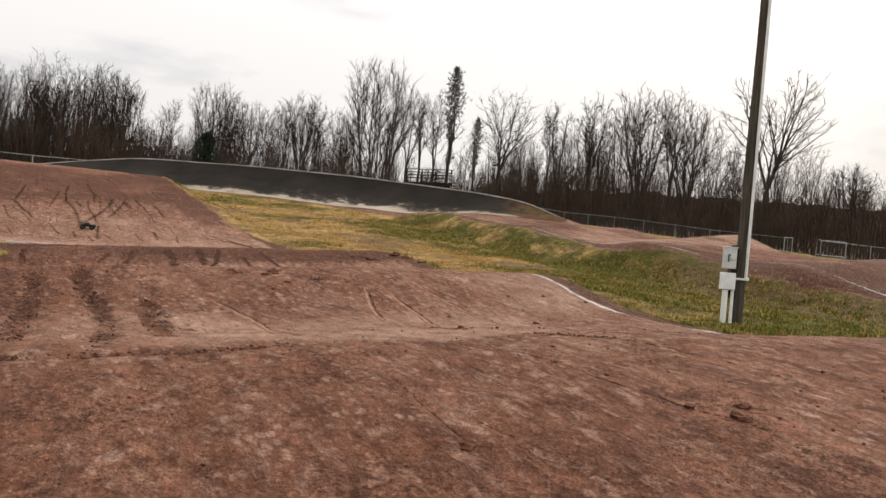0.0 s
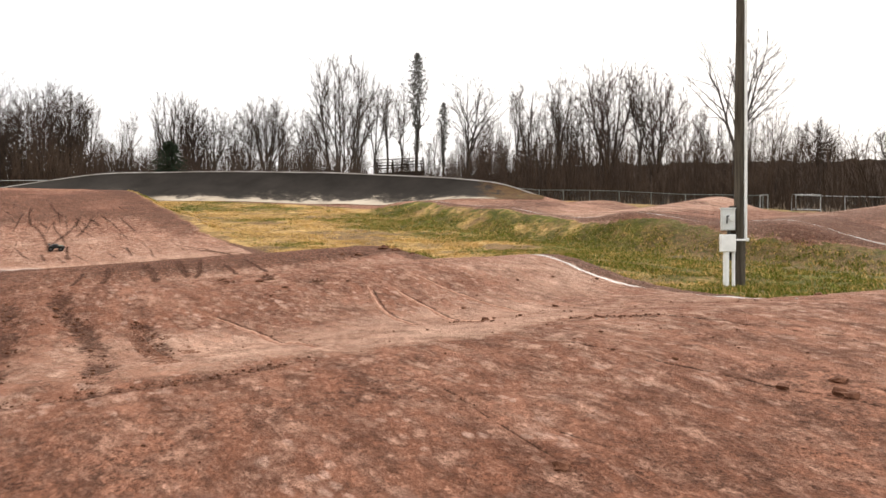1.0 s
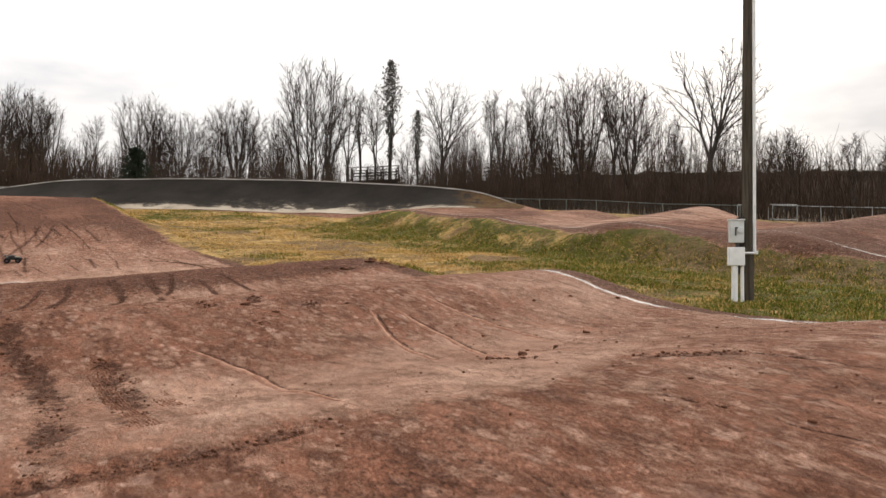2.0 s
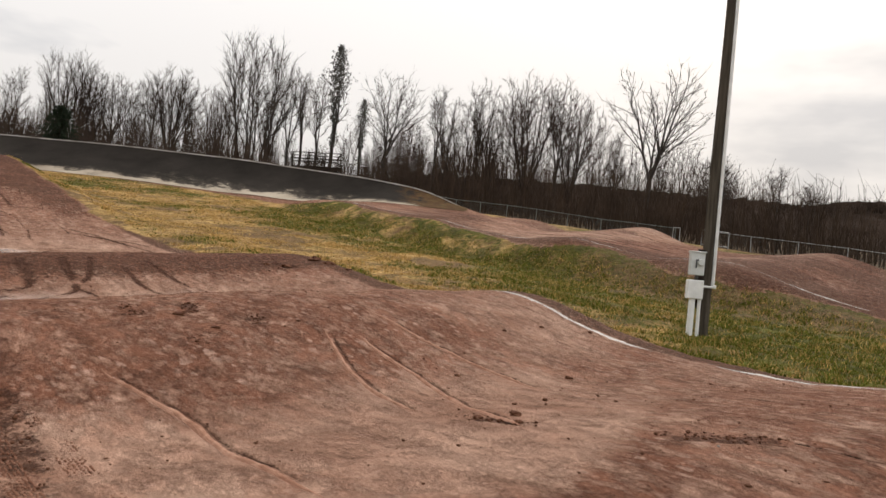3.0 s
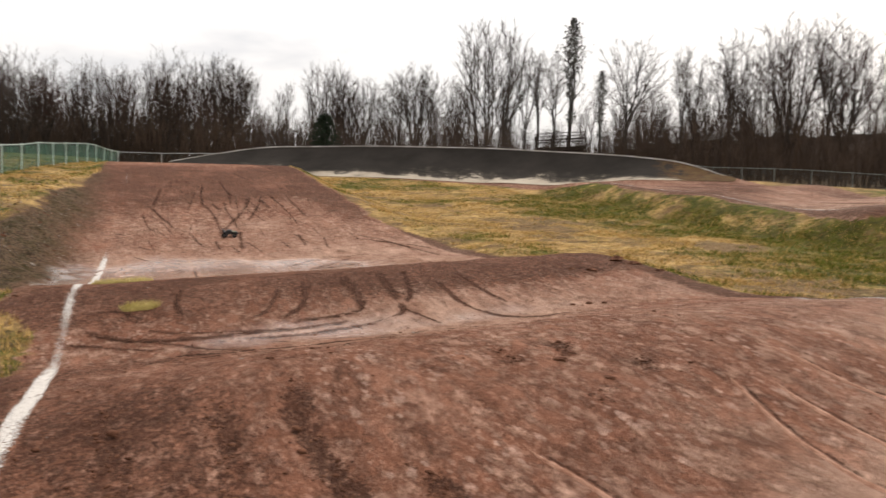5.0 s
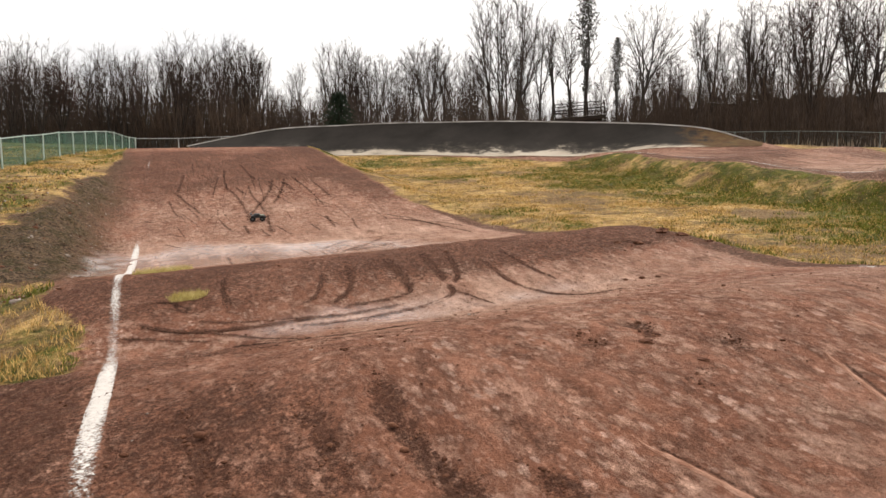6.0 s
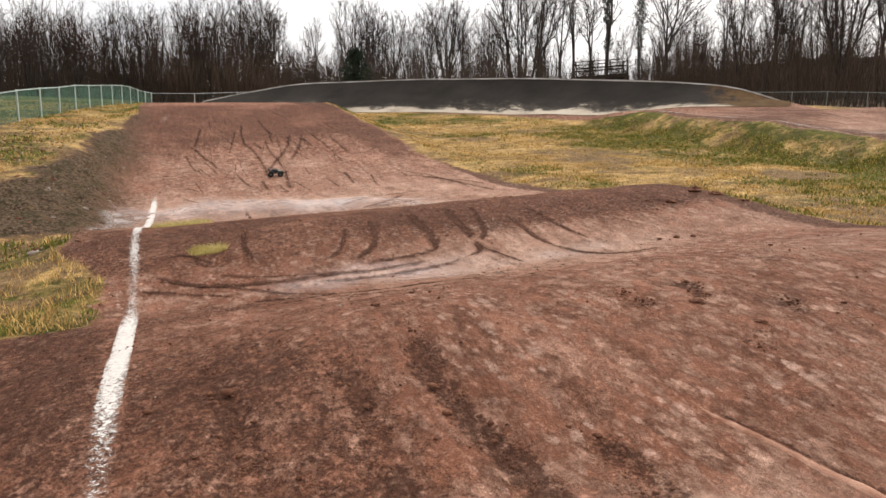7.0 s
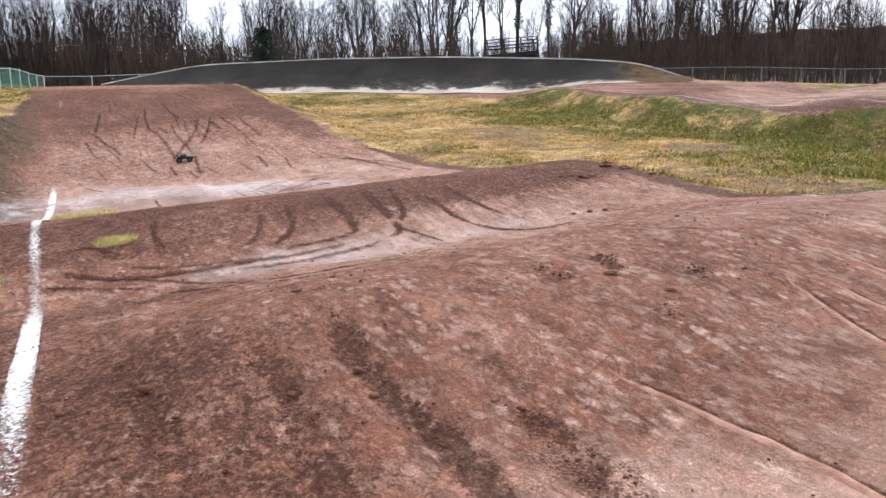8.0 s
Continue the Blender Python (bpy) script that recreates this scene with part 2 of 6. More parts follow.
def ground_material():
    n = Nodes("soil_and_grass")
    dirt, pale, wet, ruts_and_dark = n.value("dirt"), n.value("pale"), n.value("wet"), n.value("ruts_and_dark")
    litter, dry, worn = n.value("litter"), n.value("dry"), n.value("bare")
    # red clay: trodden lanes, pale crusted flakes of several sizes, dark crumbs
    broad = n.noise(0.6, 5.0, 0.6)
    lanes = n.noise(1.0, 6.0, 0.65, (2.6, 0.22, 1.0), low=0.38, high=0.62)
    flakes = n.noise(7.0, 8.0, 0.70, GRAIN, low=0.48, high=0.60)
    small = n.noise(26.0, 6.0, 0.72, GRAIN, low=0.50, high=0.64)
    crumbs = n.noise(70.0, 5.0, 0.75, low=0.46, high=0.64)
    dark = n.noise(5.0, 8.0, 0.76, GRAIN, low=0.50, high=0.60)
    large_spots = n.blotch(9.0, 0.26, 0.25, 0.46, GRAIN, 1.1)
    small_spots = n.blotch(18.0, 0.38, 0.25, 0.48, GRAIN, 0.9)
    where_spots = n.noise(1.2, 4.0, 0.6, (1.6, 0.5, 1.0), low=0.38, high=0.56)
    clay = n.mix(broad, CLAY_DARK, CLAY_LIGHT)
    clay = n.mix(n.math("MULTIPLY", lanes, 0.45), clay, (0.125, 0.052, 0.030))
    stains = n.noise(1.7, 4.0, 0.6, (1.4, 0.45, 1.0), low=0.44, high=0.60)
    bleached = n.noise(1.1, 4.0, 0.6, (1.5, 0.5, 1.0), low=0.46, high=0.64)
    clay = n.mix(n.math("MULTIPLY", stains, 0.42), clay, (0.115, 0.045, 0.025))
    clay = n.mix(n.math("MULTIPLY", bleached, 0.40), clay, (0.430, 0.208, 0.135))
    clay = n.mix(n.math("MULTIPLY", flakes, 0.46), clay, (0.455, 0.258, 0.184))
    clay = n.mix(n.math("MULTIPLY", small, 0.40), clay, (0.540, 0.300, 0.208))
    clay = n.mix(n.math("MULTIPLY", dark, 0.62), clay, (0.088, 0.035, 0.020))
    spots = n.math("MAXIMUM", large_spots, n.math("MULTIPLY", small_spots, 0.85))
    clay = n.mix(n.math("MULTIPLY", n.math("MULTIPLY", spots, where_spots), n.math("SUBTRACT", 0.85, n.math("MULTIPLY", n.clamp(ruts_and_dark, 0.1, 0.5), 0.8))), clay, (0.580, 0.375, 0.290))
    clay = n.mix(n.math("MULTIPLY", crumbs, 0.42), clay, (0.085, 0.036, 0.024))
    silt = n.mix(n.noise(1.6, 6.0, 0.65, GRAIN), (0.395, 0.216, 0.148), (0.650, 0.420, 0.310))
    silt = n.mix(n.math("MULTIPLY", crumbs, 0.35), silt, (0.200, 0.110, 0.075))
    silt = n.mix(n.math("MULTIPLY", dark, 0.55), silt, (0.165, 0.084, 0.056))
    silt = n.mix(n.math("MULTIPLY", lanes, 0.35), silt, (0.230, 0.125, 0.085))
    ragged = n.clamp(n.math("ADD", pale, n.math("MULTIPLY", n.math("SUBTRACT", flakes, 0.5), 0.45)), 0.10, 0.75)
    clay = n.mix(ragged, clay, silt)
    # tyre ruts and broad darker zones share one mask, torn at its edges
    torn = n.math("ADD", n.math("MULTIPLY", n.math("SUBTRACT", n.noise(18.0, 6.0, 0.75), 0.5), 1.0), n.math("MULTIPLY", n.math("SUBTRACT", crumbs, 0.4), 0.3))
    darkened = n.math("MULTIPLY", n.clamp(n.math("ADD", ruts_and_dark, torn), 0.38, 0.85), n.clamp(ruts_and_dark, 0.02, 0.2))
    clay = n.mix(n.math("MULTIPLY", darkened, 0.82), clay, n.mix(small, (0.060, 0.026, 0.016), (0.158, 0.075, 0.047)))
    clay = n.mix(n.math("MULTIPLY", wet, 0.6), clay, n.mix(0.5, clay, (0.05, 0.032, 0.025)))
    # stony, leaf-strewn bank
    leaves = n.noise(14.0, 6.0, 0.7, low=0.42, high=0.60)
    stony = n.mix(leaves, (0.034, 0.022, 0.014), (0.185, 0.122, 0.075))
    stony = n.mix(n.math("MULTIPLY", n.noise(2.2, 6.0, 0.7, low=0.46, high=0.60), 0.7), stony, (0.040, 0.036, 0.012))
    stony = n.mix(n.math("MULTIPLY", n.blotch(20.0, 0.5, 0.2, 0.4), 0.7), stony, (0.21, 0.120, 0.062))
    stony = n.mix(n.math("MULTIPLY", n.blotch(11.0, 0.20, 0.1, 0.24), 0.85), stony, (0.40, 0.35, 0.30))
    clay = n.mix(litter, clay, stony)
    # winter grass: green, straw and bare brown in patches of several sizes
    fine = n.noise(22.0, 6.0, 0.7, low=0.38, high=0.62)
    green = n.mix(n.noise(1.1, 5.0, 0.65), (0.060, 0.064, 0.008), (0.155, 0.148, 0.021))
    straw = n.mix(n.noise(1.7, 6.0, 0.65), (0.43, 0.250, 0.090), (0.74, 0.486, 0.195))
    shift = n.math("ADD", n.math("MULTIPLY", n.math("SUBTRACT", n.noise(0.55, 6.0, 0.72), 0.5), 0.55), n.math("MULTIPLY", n.math("SUBTRACT", n.noise(3.2, 6.0, 0.72), 0.5), 0.65))
    patch = n.clamp(n.math("ADD", dry, shift), 0.28, 0.70)
    grass = n.mix(patch, green, straw)
    bare = n.noise(0.75, 8.0, 0.8, (0.6, 1.6, 1.0), low=0.47, high=0.57)
    grass = n.mix(n.math("MULTIPLY", n.math("MULTIPLY", bare, n.math("ADD", 0.35, n.math("MULTIPLY", patch, 0.6))), 0.92), grass, n.mix(fine, (0.20, 0.112, 0.060), (0.10, 0.054, 0.030)))
    worn = n.clamp(n.math("ADD", worn, n.math("MULTIPLY", n.math("SUBTRACT", n.noise(6.0, 6.0, 0.75), 0.5), 0.7)), 0.25, 0.85)
    grass = n.mix(n.math("MULTIPLY", worn, 0.85), grass, n.mix(fine, (0.27, 0.160, 0.088), (0.12, 0.066, 0.035)))
    tussock = n.noise(4.0, 7.0, 0.74, low=0.50, high=0.62)
    grass = n.mix(n.math("MULTIPLY", tussock, n.math("SUBTRACT", 0.85, n.math("MULTIPLY", patch, 0.45))), grass, (0.036, 0.040, 0.012))
    grass = n.mix(n.math("MULTIPLY", n.noise(1.6, 7.0, 0.75, low=0.50, high=0.60), 0.5), grass, (0.095, 0.066, 0.026))
    grass = n.mix(n.math("MULTIPLY", fine, 0.40), grass, (0.040, 0.034, 0.012))
    glint = n.noise(11.0, 7.0, 0.75, low=0.54, high=0.66)
    grass = n.mix(n.math("MULTIPLY", glint, 0.45), grass, n.mix(patch, (0.17, 0.215, 0.045), (0.62, 0.48, 0.20)))
    edge = n.clamp(n.math("ADD", dirt, n.math("MULTIPLY", n.math("SUBTRACT", n.noise(7.0, 6.0, 0.7), 0.5), 0.55)), 0.38, 0.62)
    n.put("Base Color", n.mix(edge, grass, clay))
    dull = n.mix(wet, (0.82, 0.82, 0.82), (0.18, 0.18, 0.18))
    n.put("Roughness", dull).put("Specular IOR Level", n.mix(wet, (0.045, 0.045, 0.045), (0.34, 0.34, 0.34)))
    first = n.add("ShaderNodeBump", Strength=0.75, Distance=0.035)
    n.link(n.math("MULTIPLY", flakes, n.math("SUBTRACT", 1.0, wet)), first.inputs["Height"])
    n.bump(n.math("MULTIPLY", n.mix(edge, fine, crumbs), n.math("SUBTRACT", 1.0, wet)), 0.7, 0.018, first.outputs["Normal"])
    return n.mat


def asphalt_material():
    n = Nodes("berm_asphalt")
    across, along = n.value("across"), n.value("along")
    grit, broad = n.noise(30.0, 4.0, 0.6), n.noise(0.35, 5.0, 0.6)
    tar = n.mix(broad, (0.017, 0.0145, 0.012), (0.032, 0.027, 0.023))
    tar = n.mix(n.math("MULTIPLY", grit, 0.3), tar, (0.036, 0.033, 0.030))
    lanes = n.add("ShaderNodeCombineXYZ")
    n.link(n.math("MULTIPLY", along, 0.33), lanes.inputs["X"])
    n.link(n.math("MULTIPLY", across, 2.2), lanes.inputs["Y"])
    tongue = n.add("ShaderNodeTexNoise", Scale=1.3, Detail=8.0, Roughness=0.72)
    n.link(lanes.outputs["Vector"], tongue.inputs["Vector"])
    line = n.math("SUBTRACT", n.math("SUBTRACT", n.math("MULTIPLY", tongue.outputs["Fac"], 1.25), 0.30), across)
    silt = n.clamp(line, 0.02, 0.14)
    ends = n.value("silt_ends")
    silt = n.math("MULTIPLY", silt, ends)
    dust = n.mix(broad, (0.30, 0.25, 0.19), (0.44, 0.38, 0.30))
    colour = n.mix(n.math("MULTIPLY", silt, 0.92), tar, dust)
    colour = n.mix(n.math("MULTIPLY", n.clamp(line, -0.12, 0.1), 0.12), colour, dust)
    earth = n.mix(n.noise(2.0, 6.0, 0.65), (0.070, 0.036, 0.022), (0.100, 0.066, 0.030))
    over = n.clamp(n.math("MULTIPLY", n.value("run_out"), n.math("ADD", 0.35, n.noise(1.2, 6.0, 0.7))), 0.3, 0.7)
    colour = n.mix(over, colour, earth)
    n.put("Base Color", colour).put("Roughness", 0.95).put("Specular IOR Level", 0.02)
    n.bump(grit, 0.25, 0.01)
    return n.mat


def bark_material(name, low, high):
    n = Nodes(name)
    streak = n.noise(6.0, 5.0, 0.6, (1, 1, 0.2))
    n.put("Base Color", n.mix(streak, low, high)).put("Roughness", 0.9).put("Specular IOR Level", 0.2)
    n.bump(streak, 0.5, 0.03)
    return n.mat


def screen_material():
    """Green woven wind screen: a thin cloth that lets part of the light through."""
    n = Nodes("green_wind_screen")
    weave = n.noise(3.0, 4.0, 0.6)
    n.put("Base Color", n.mix(weave, (0.010, 0.105, 0.058), (0.020, 0.150, 0.085))).put("Roughness", 0.8)
    clear, mixer = n.add("ShaderNodeBsdfTransparent"), n.add("ShaderNodeMixShader")
    n.link(n.math("ADD", 0.42, n.math("MULTIPLY", weave, 0.2)), mixer.inputs["Fac"])
    n.link(n.shader.outputs["BSDF"], mixer.inputs[1])
    n.link(clear.outputs["BSDF"], mixer.inputs[2])
    n.link(mixer.outputs["Shader"], n.out.inputs["Surface"])
    return n.mat


def paint_material():
    """White line paint, chipped and trodden into the soil."""
    n = Nodes("line_paint")
    chips = n.noise(34.0, 7.0, 0.85, low=0.34, high=0.66)
    broad = n.noise(4.0, 6.0, 0.7, low=0.1, high=0.9)
    side = n.value("side")
    worn = n.value("worn")
    level = n.math("ADD", n.math("MULTIPLY", chips, 0.8), n.math("ADD", 0.13, n.math("MULTIPLY", broad, 0.24)))
    level = n.math("SUBTRACT", n.math("SUBTRACT", level, n.math("MULTIPLY", side, 0.3)), worn)
    cover = n.clamp(level, 0.26, 0.46)
    n.put("Base Color", n.mix(chips, (0.38, 0.34, 0.30), (0.64, 0.59, 0.54))).put("Roughness", 0.75)
    clear, mixer = n.add("ShaderNodeBsdfTransparent"), n.add("ShaderNodeMixShader")
    n.link(cover, mixer.inputs["Fac"])
    n.link(clear.outputs["BSDF"], mixer.inputs[1])
    n.link(n.shader.outputs["BSDF"], mixer.inputs[2])
    n.link(mixer.outputs["Shader"], n.out.inputs["Surface"])
    return n.mat


def mark_material():
    """Churned wet soil of a tyre mark, ragged at its edges."""
    n = Nodes("churned_soil")
    chips, lumps = n.noise(22.0, 7.0, 0.8, low=0.36, high=0.64), n.noise(5.0, 6.0, 0.75)
    n.put("Base Color", n.mix(chips, (0.060, 0.027, 0.018), (0.145, 0.069, 0.045))).put("Roughness", 0.85).put("Specular IOR Level", 0.03)
    n.bump(chips, 0.8, 0.02)
    level = n.math("ADD", n.math("MULTIPLY", chips, 0.5), n.math("MULTIPLY", lumps, 0.5))
    level = n.math("SUBTRACT", n.math("ADD", level, n.value("worn")), n.math("MULTIPLY", n.value("side"), 0.75))
    clear, mixer = n.add("ShaderNodeBsdfTransparent"), n.add("ShaderNodeMixShader")
    n.link(n.math("MULTIPLY", n.clamp(level, 0.22, 0.72), n.math("MULTIPLY", n.value("depth"), 0.84)), mixer.inputs["Fac"])
    n.link(clear.outputs["BSDF"], mixer.inputs[1])
    n.link(n.shader.outputs["BSDF"], mixer.inputs[2])
    n.link(mixer.outputs["Shader"], n.out.inputs["Surface"])
    return n.mat


SOIL, TAR = ground_material(), asphalt_material()
CHURNED = mark_material()
PAINT = paint_material()
BARK = bark_material("grey_bark", (0.018, 0.013, 0.010), (0.050, 0.038, 0.030))
BARK_PALE = bark_material("pale_bark", (0.026, 0.021, 0.018), (0.065, 0.055, 0.047))
TWIG = plain("twigs", (0.030, 0.021, 0.016), (0.066, 0.046, 0.036), 0.8, 0.9, bump=0)
TWIG_RED = plain("reddish_twigs", (0.042, 0.023, 0.019), (0.082, 0.046, 0.038), 0.8, 0.9, bump=0)
BRUSH = plain("brush_stems", (0.036, 0.025, 0.018), (0.082, 0.056, 0.040), 0.5, 0.9, bump=0)
IVY = plain("ivy_leaves", (0.024, 0.023, 0.015), (0.055, 0.050, 0.033), 3.0, 0.6, bump=0)
NEEDLES = plain("conifer_needles", (0.010, 0.017, 0.010), (0.026, 0.038, 0.020), 3.0, 0.7, bump=0)
WOODS = plain("far_wooded_hill", (0.034, 0.024, 0.018), (0.072, 0.050, 0.038), 0.25, 0.95, bump=0.6, stretch=(1, 1, 0.25), depth=1.0)
POLE_WOOD = plain("weathered_pole_wood", (0.046, 0.038, 0.029), (0.110, 0.094, 0.074), 5.0, 0.85, bump=0.5, stretch=(4, 4, 0.25))
PVC = plain("white_conduit", (0.66, 0.67, 0.66), (0.80, 0.81, 0.80), 6.0, 0.45, bump=0.05)
BOX_GREY = plain("grey_enamel", (0.50, 0.52, 0.51), (0.64, 0.66, 0.65), 5.0, 0.45, bump=0.05)
DARK_METAL = plain("dark_metal", (0.05, 0.05, 0.05), (0.10, 0.10, 0.10), 9.0, 0.5, 0.6, 0.1)
GALVANISED = plain("galvanised_steel", (0.30, 0.31, 0.31), (0.46, 0.47, 0.47), 4.0, 0.5, 0.35, 0.05)
DULL_STEEL = plain("dull_steel", (0.12, 0.14, 0.13), (0.24, 0.26, 0.24), 4.0, 0.6, 0.2, 0.05)
POST_GREEN = plain("pale_fence_post", (0.34, 0.40, 0.36), (0.48, 0.53, 0.49), 4.0, 0.55, 0.2, 0.05)
WIRE = plain("fence_wire", (0.06, 0.075, 0.07), (0.12, 0.14, 0.13), 3.0, 0.6, 0.3, 0)
SCREEN = screen_material()
TIMBER = plain("dark_stained_timber", (0.016, 0.012, 0.010), (0.038, 0.029, 0.022), 4.0, 0.8, bump=0.3, stretch=(1, 1, 5))
DECK_WOOD = plain("weathered_deck_wood", (0.10, 0.085, 0.07), (0.20, 0.175, 0.15), 4.0, 0.8, bump=0.3, stretch=(0.4, 4, 4))
BLADE_GREEN = plain("green_blades", (0.058, 0.068, 0.008), (0.205, 0.204, 0.032), 7.0, 0.7, bump=0)
TUFT_DRY = plain("yellow_tuft_blades", (0.40, 0.32, 0.10), (0.62, 0.52, 0.22), 6.0, 0.75, bump=0)
BLADE_DRY = plain("dry_blades", (0.33, 0.196, 0.066), (0.72, 0.478, 0.180), 7.0, 0.75, bump=0)
CLOD = plain("soil_clods", (0.080, 0.034, 0.020), (0.19, 0.088, 0.053), 9.0, 0.9, bump=0.4)
PRINT = plain("pressed_clay", (0.19, 0.088, 0.056), (0.31, 0.155, 0.102), 9.0, 0.9, bump=0.2)
RIDGE = plain("pushed_up_clay", (0.27, 0.130, 0.084), (0.46, 0.265, 0.185), 9.0, 0.9, bump=0.5)
STONE = plain("pale_stones", (0.20, 0.155, 0.125), (0.42, 0.36, 0.31), 9.0, 0.85, bump=0.3)
RUBBER = plain("black_rubber", (0.010, 0.010, 0.010), (0.022, 0.021, 0.020), 20.0, 0.85, bump=0.3)
SHELL = plain("black_painted_shell", (0.010, 0.010, 0.010), (0.022, 0.022, 0.022), 8.0, 0.6, bump=0)
SHELL_GREEN = plain("olive_shell_trim", (0.06, 0.075, 0.03), (0.10, 0.115, 0.05), 8.0, 0.4, bump=0)


# ---------------------------------------------------------------- the ground, one sheet out to the horizon
CENTRE = (-1.6, 2.0)


# Tyre marks, each a run of (u, v) places.
DUG_NEAR = [((5.15, 0.4), (5.0, 1.1), (4.95, 1.9)), ((5.3, -0.2), (5.2, 0.3)), ((9.3, 0.9), (8.8, 0.83), (8.2, 0.82), (7.5, 0.9), (6.2, 0.78), (5.1, 0.62)), ((9.4, 0.32), (8.8, 0.36), (8.3, 0.33), (7.7, 0.3), (6.9, 0.2), (5.6, 0.12)),
            ((9.7, -0.38), (8.8, -0.3), (8.2, -0.2)), ((7.9, 1.36), (7.4, 1.36), (6.8, 1.28), (5.6, 1.1)), ((9.55, 3.2), (9.1, 3.08)), ((8.65, 3.08), (8.4, 3.0)),
            ((8.5, 2.86), (8.2, 2.87)), ((14.8, 6.9), (14.35, 7.35)), ((6.1, 3.7), (5.85, 3.72), (5.6, 3.78)), ((4.95, 4.15), (4.7, 4.4), (4.45, 4.65)), ((9.5, 2.65), (9.15, 2.6)), ((8.9, 3.6), (8.6, 3.55))]
CRACKS = [((8.0, 2.06), (7.5, 2.15), (6.9, 2.25), (6.0, 2.16), (5.0, 2.12)), ((8.4, 4.4), (7.2, 4.28), (6.2, 3.95), (5.5, 3.7)), ((8.5, 4.15), (7.1, 3.7), (6.4, 3.62)),
          ((4.1, 2.15), (3.2, 2.06), (2.6, 2.0)), ((3.4, 2.2), (2.5, 2.35), (1.9, 2.5)), ((9.0, 4.9), (7.6, 5.1), (6.4, 5.0)), ((4.4, 3.3), (3.3, 3.5), (2.0, 3.9)),
          ((4.6, 4.6), (3.6, 4.8), (2.4, 5.3)), ((13.5, 0.2), (12.7, 2.6), (12.4, 5.2), (12.3, 7.2)), ((12.6, -0.6), (12.0, 1.8), (11.7, 4.2))]
DUG_SECOND = [((15.98, 3.04), (15.07, 2.92), (14.42, 2.91), (14.0, 2.83)), ((14.2, 2.88), (13.94, 2.78), (13.82, 2.49), (13.79, 2.09), (13.69, 1.6)), ((15.86, 3.64), (14.83, 3.47), (14.05, 3.42)),
              ((14.2, 3.43), (13.74, 3.36), (13.47, 3.0), (13.3, 2.24), (13.27, 1.51), (13.47, 0.7)), ((15.7, 2.33), (14.79, 2.18), (14.26, 1.99), (13.84, 1.6)),
              ((15.5, 1.9), (14.59, 1.68), (14.13, 1.46), (13.96, 1.2)), ((15.2, 4.3), (13.84, 4.29), (13.26, 4.46), (12.7, 4.9), (12.5, 5.6)), ((13.9, 3.38), (13.43, 3.55), (13.0, 3.7)),
              ((15.3, 4.78), (14.13, 4.83), (13.5, 5.0)), ((16.0, 0.5), (14.88, 0.39), (14.3, 0.46)), ((15.9, 4.1), (14.43, 3.71), (14.0, 3.5)), ((14.2, -0.83), (13.65, -0.22), (13.53, 0.74), (13.48, 1.6))]
SECOND_WIDE = (0.085, 0.045, 0.08, 0.05, 0.06, 0.05, 0.045, 0.03, 0.04, 0.035, 0.05, 0.05)
# marks on the hill's face, on its shoulders and at its foot
HILL_FACE = [((32.5, 0.38), (30.94, 0.62), (29.75, 0.87), (28.49, 0.97)), ((36.73, 0.84), (33.75, 0.56), (32.32, 0.37)), ((33.38, 2.22), (31.34, 2.4), (29.46, 2.42), (27.64, 2.37), (26.45, 2.29)),
             ((33.26, 2.55), (31.72, 2.73)), ((33.93, 3.08), (31.64, 2.94), (29.84, 3.0), (27.83, 2.93)), ((35.2, 4.28), (32.87, 3.84), (30.98, 3.33), (28.87, 2.64), (27.65, 2.34)),
             ((35.06, 4.74), (32.7, 4.25), (30.79, 3.75), (29.53, 3.34)), ((28.24, 3.0), (26.57, 2.8), (25.01, 2.68)), ((33.79, 4.5), (31.75, 4.57)), ((34.94, 5.0), (32.69, 5.08), (30.62, 5.06)),
             ((34.27, 5.64), (31.65, 5.57), (29.8, 5.57))]
HILL_SIDES = [((26.5, 2.95), (25.59, 3.09), (24.69, 3.21)), ((26.36, 2.46), (25.33, 2.52), (24.8, 2.62)), ((26.93, 2.08), (25.34, 2.08)), ((28.22, 1.42), (26.61, 1.58), (25.78, 1.75)),
              ((30.38, 0.58), (28.88, 0.8), (27.84, 0.92)), ((26.35, 3.96), (24.97, 4.04)), ((26.56, 5.34), (24.7, 5.05)), ((27.27, 4.68), (25.1, 4.52)), ((26.71, 6.22), (25.09, 6.91), (22.69, 7.3), (21.2, 7.25)),
              ((25.93, 6.15), (24.51, 7.04), (22.3, 7.13)), ((31.5, 0.06), (29.33, 0.2), (28.47, 0.39)), ((39.05, 3.39), (36.49, 3.39), (34.16, 3.48)), ((37.88, 2.57), (34.51, 2.27), (31.85, 2.19)),
              ((35.79, 2.14), (33.0, 1.76), (30.7, 1.45)), ((42.35, 4.24), (40.14, 4.63), (38.93, 4.92))]
HILL_FOOT = [((22.08, 3.21), (23.05, 4.3), (23.26, 5.27), (23.27, 6.22)), ((21.2, 3.6), (22.29, 4.66), (23.14, 5.38)), ((21.23, 3.8), (21.91, 5.41)), ((26.37, -0.14), (25.8, 0.31)), ((24.92, -0.19), (24.17, 0.28)),
             ((28.26, -0.72), (27.78, -0.37)), ((25.6, 6.4), (23.9, 7.4), (22.6, 7.7))]
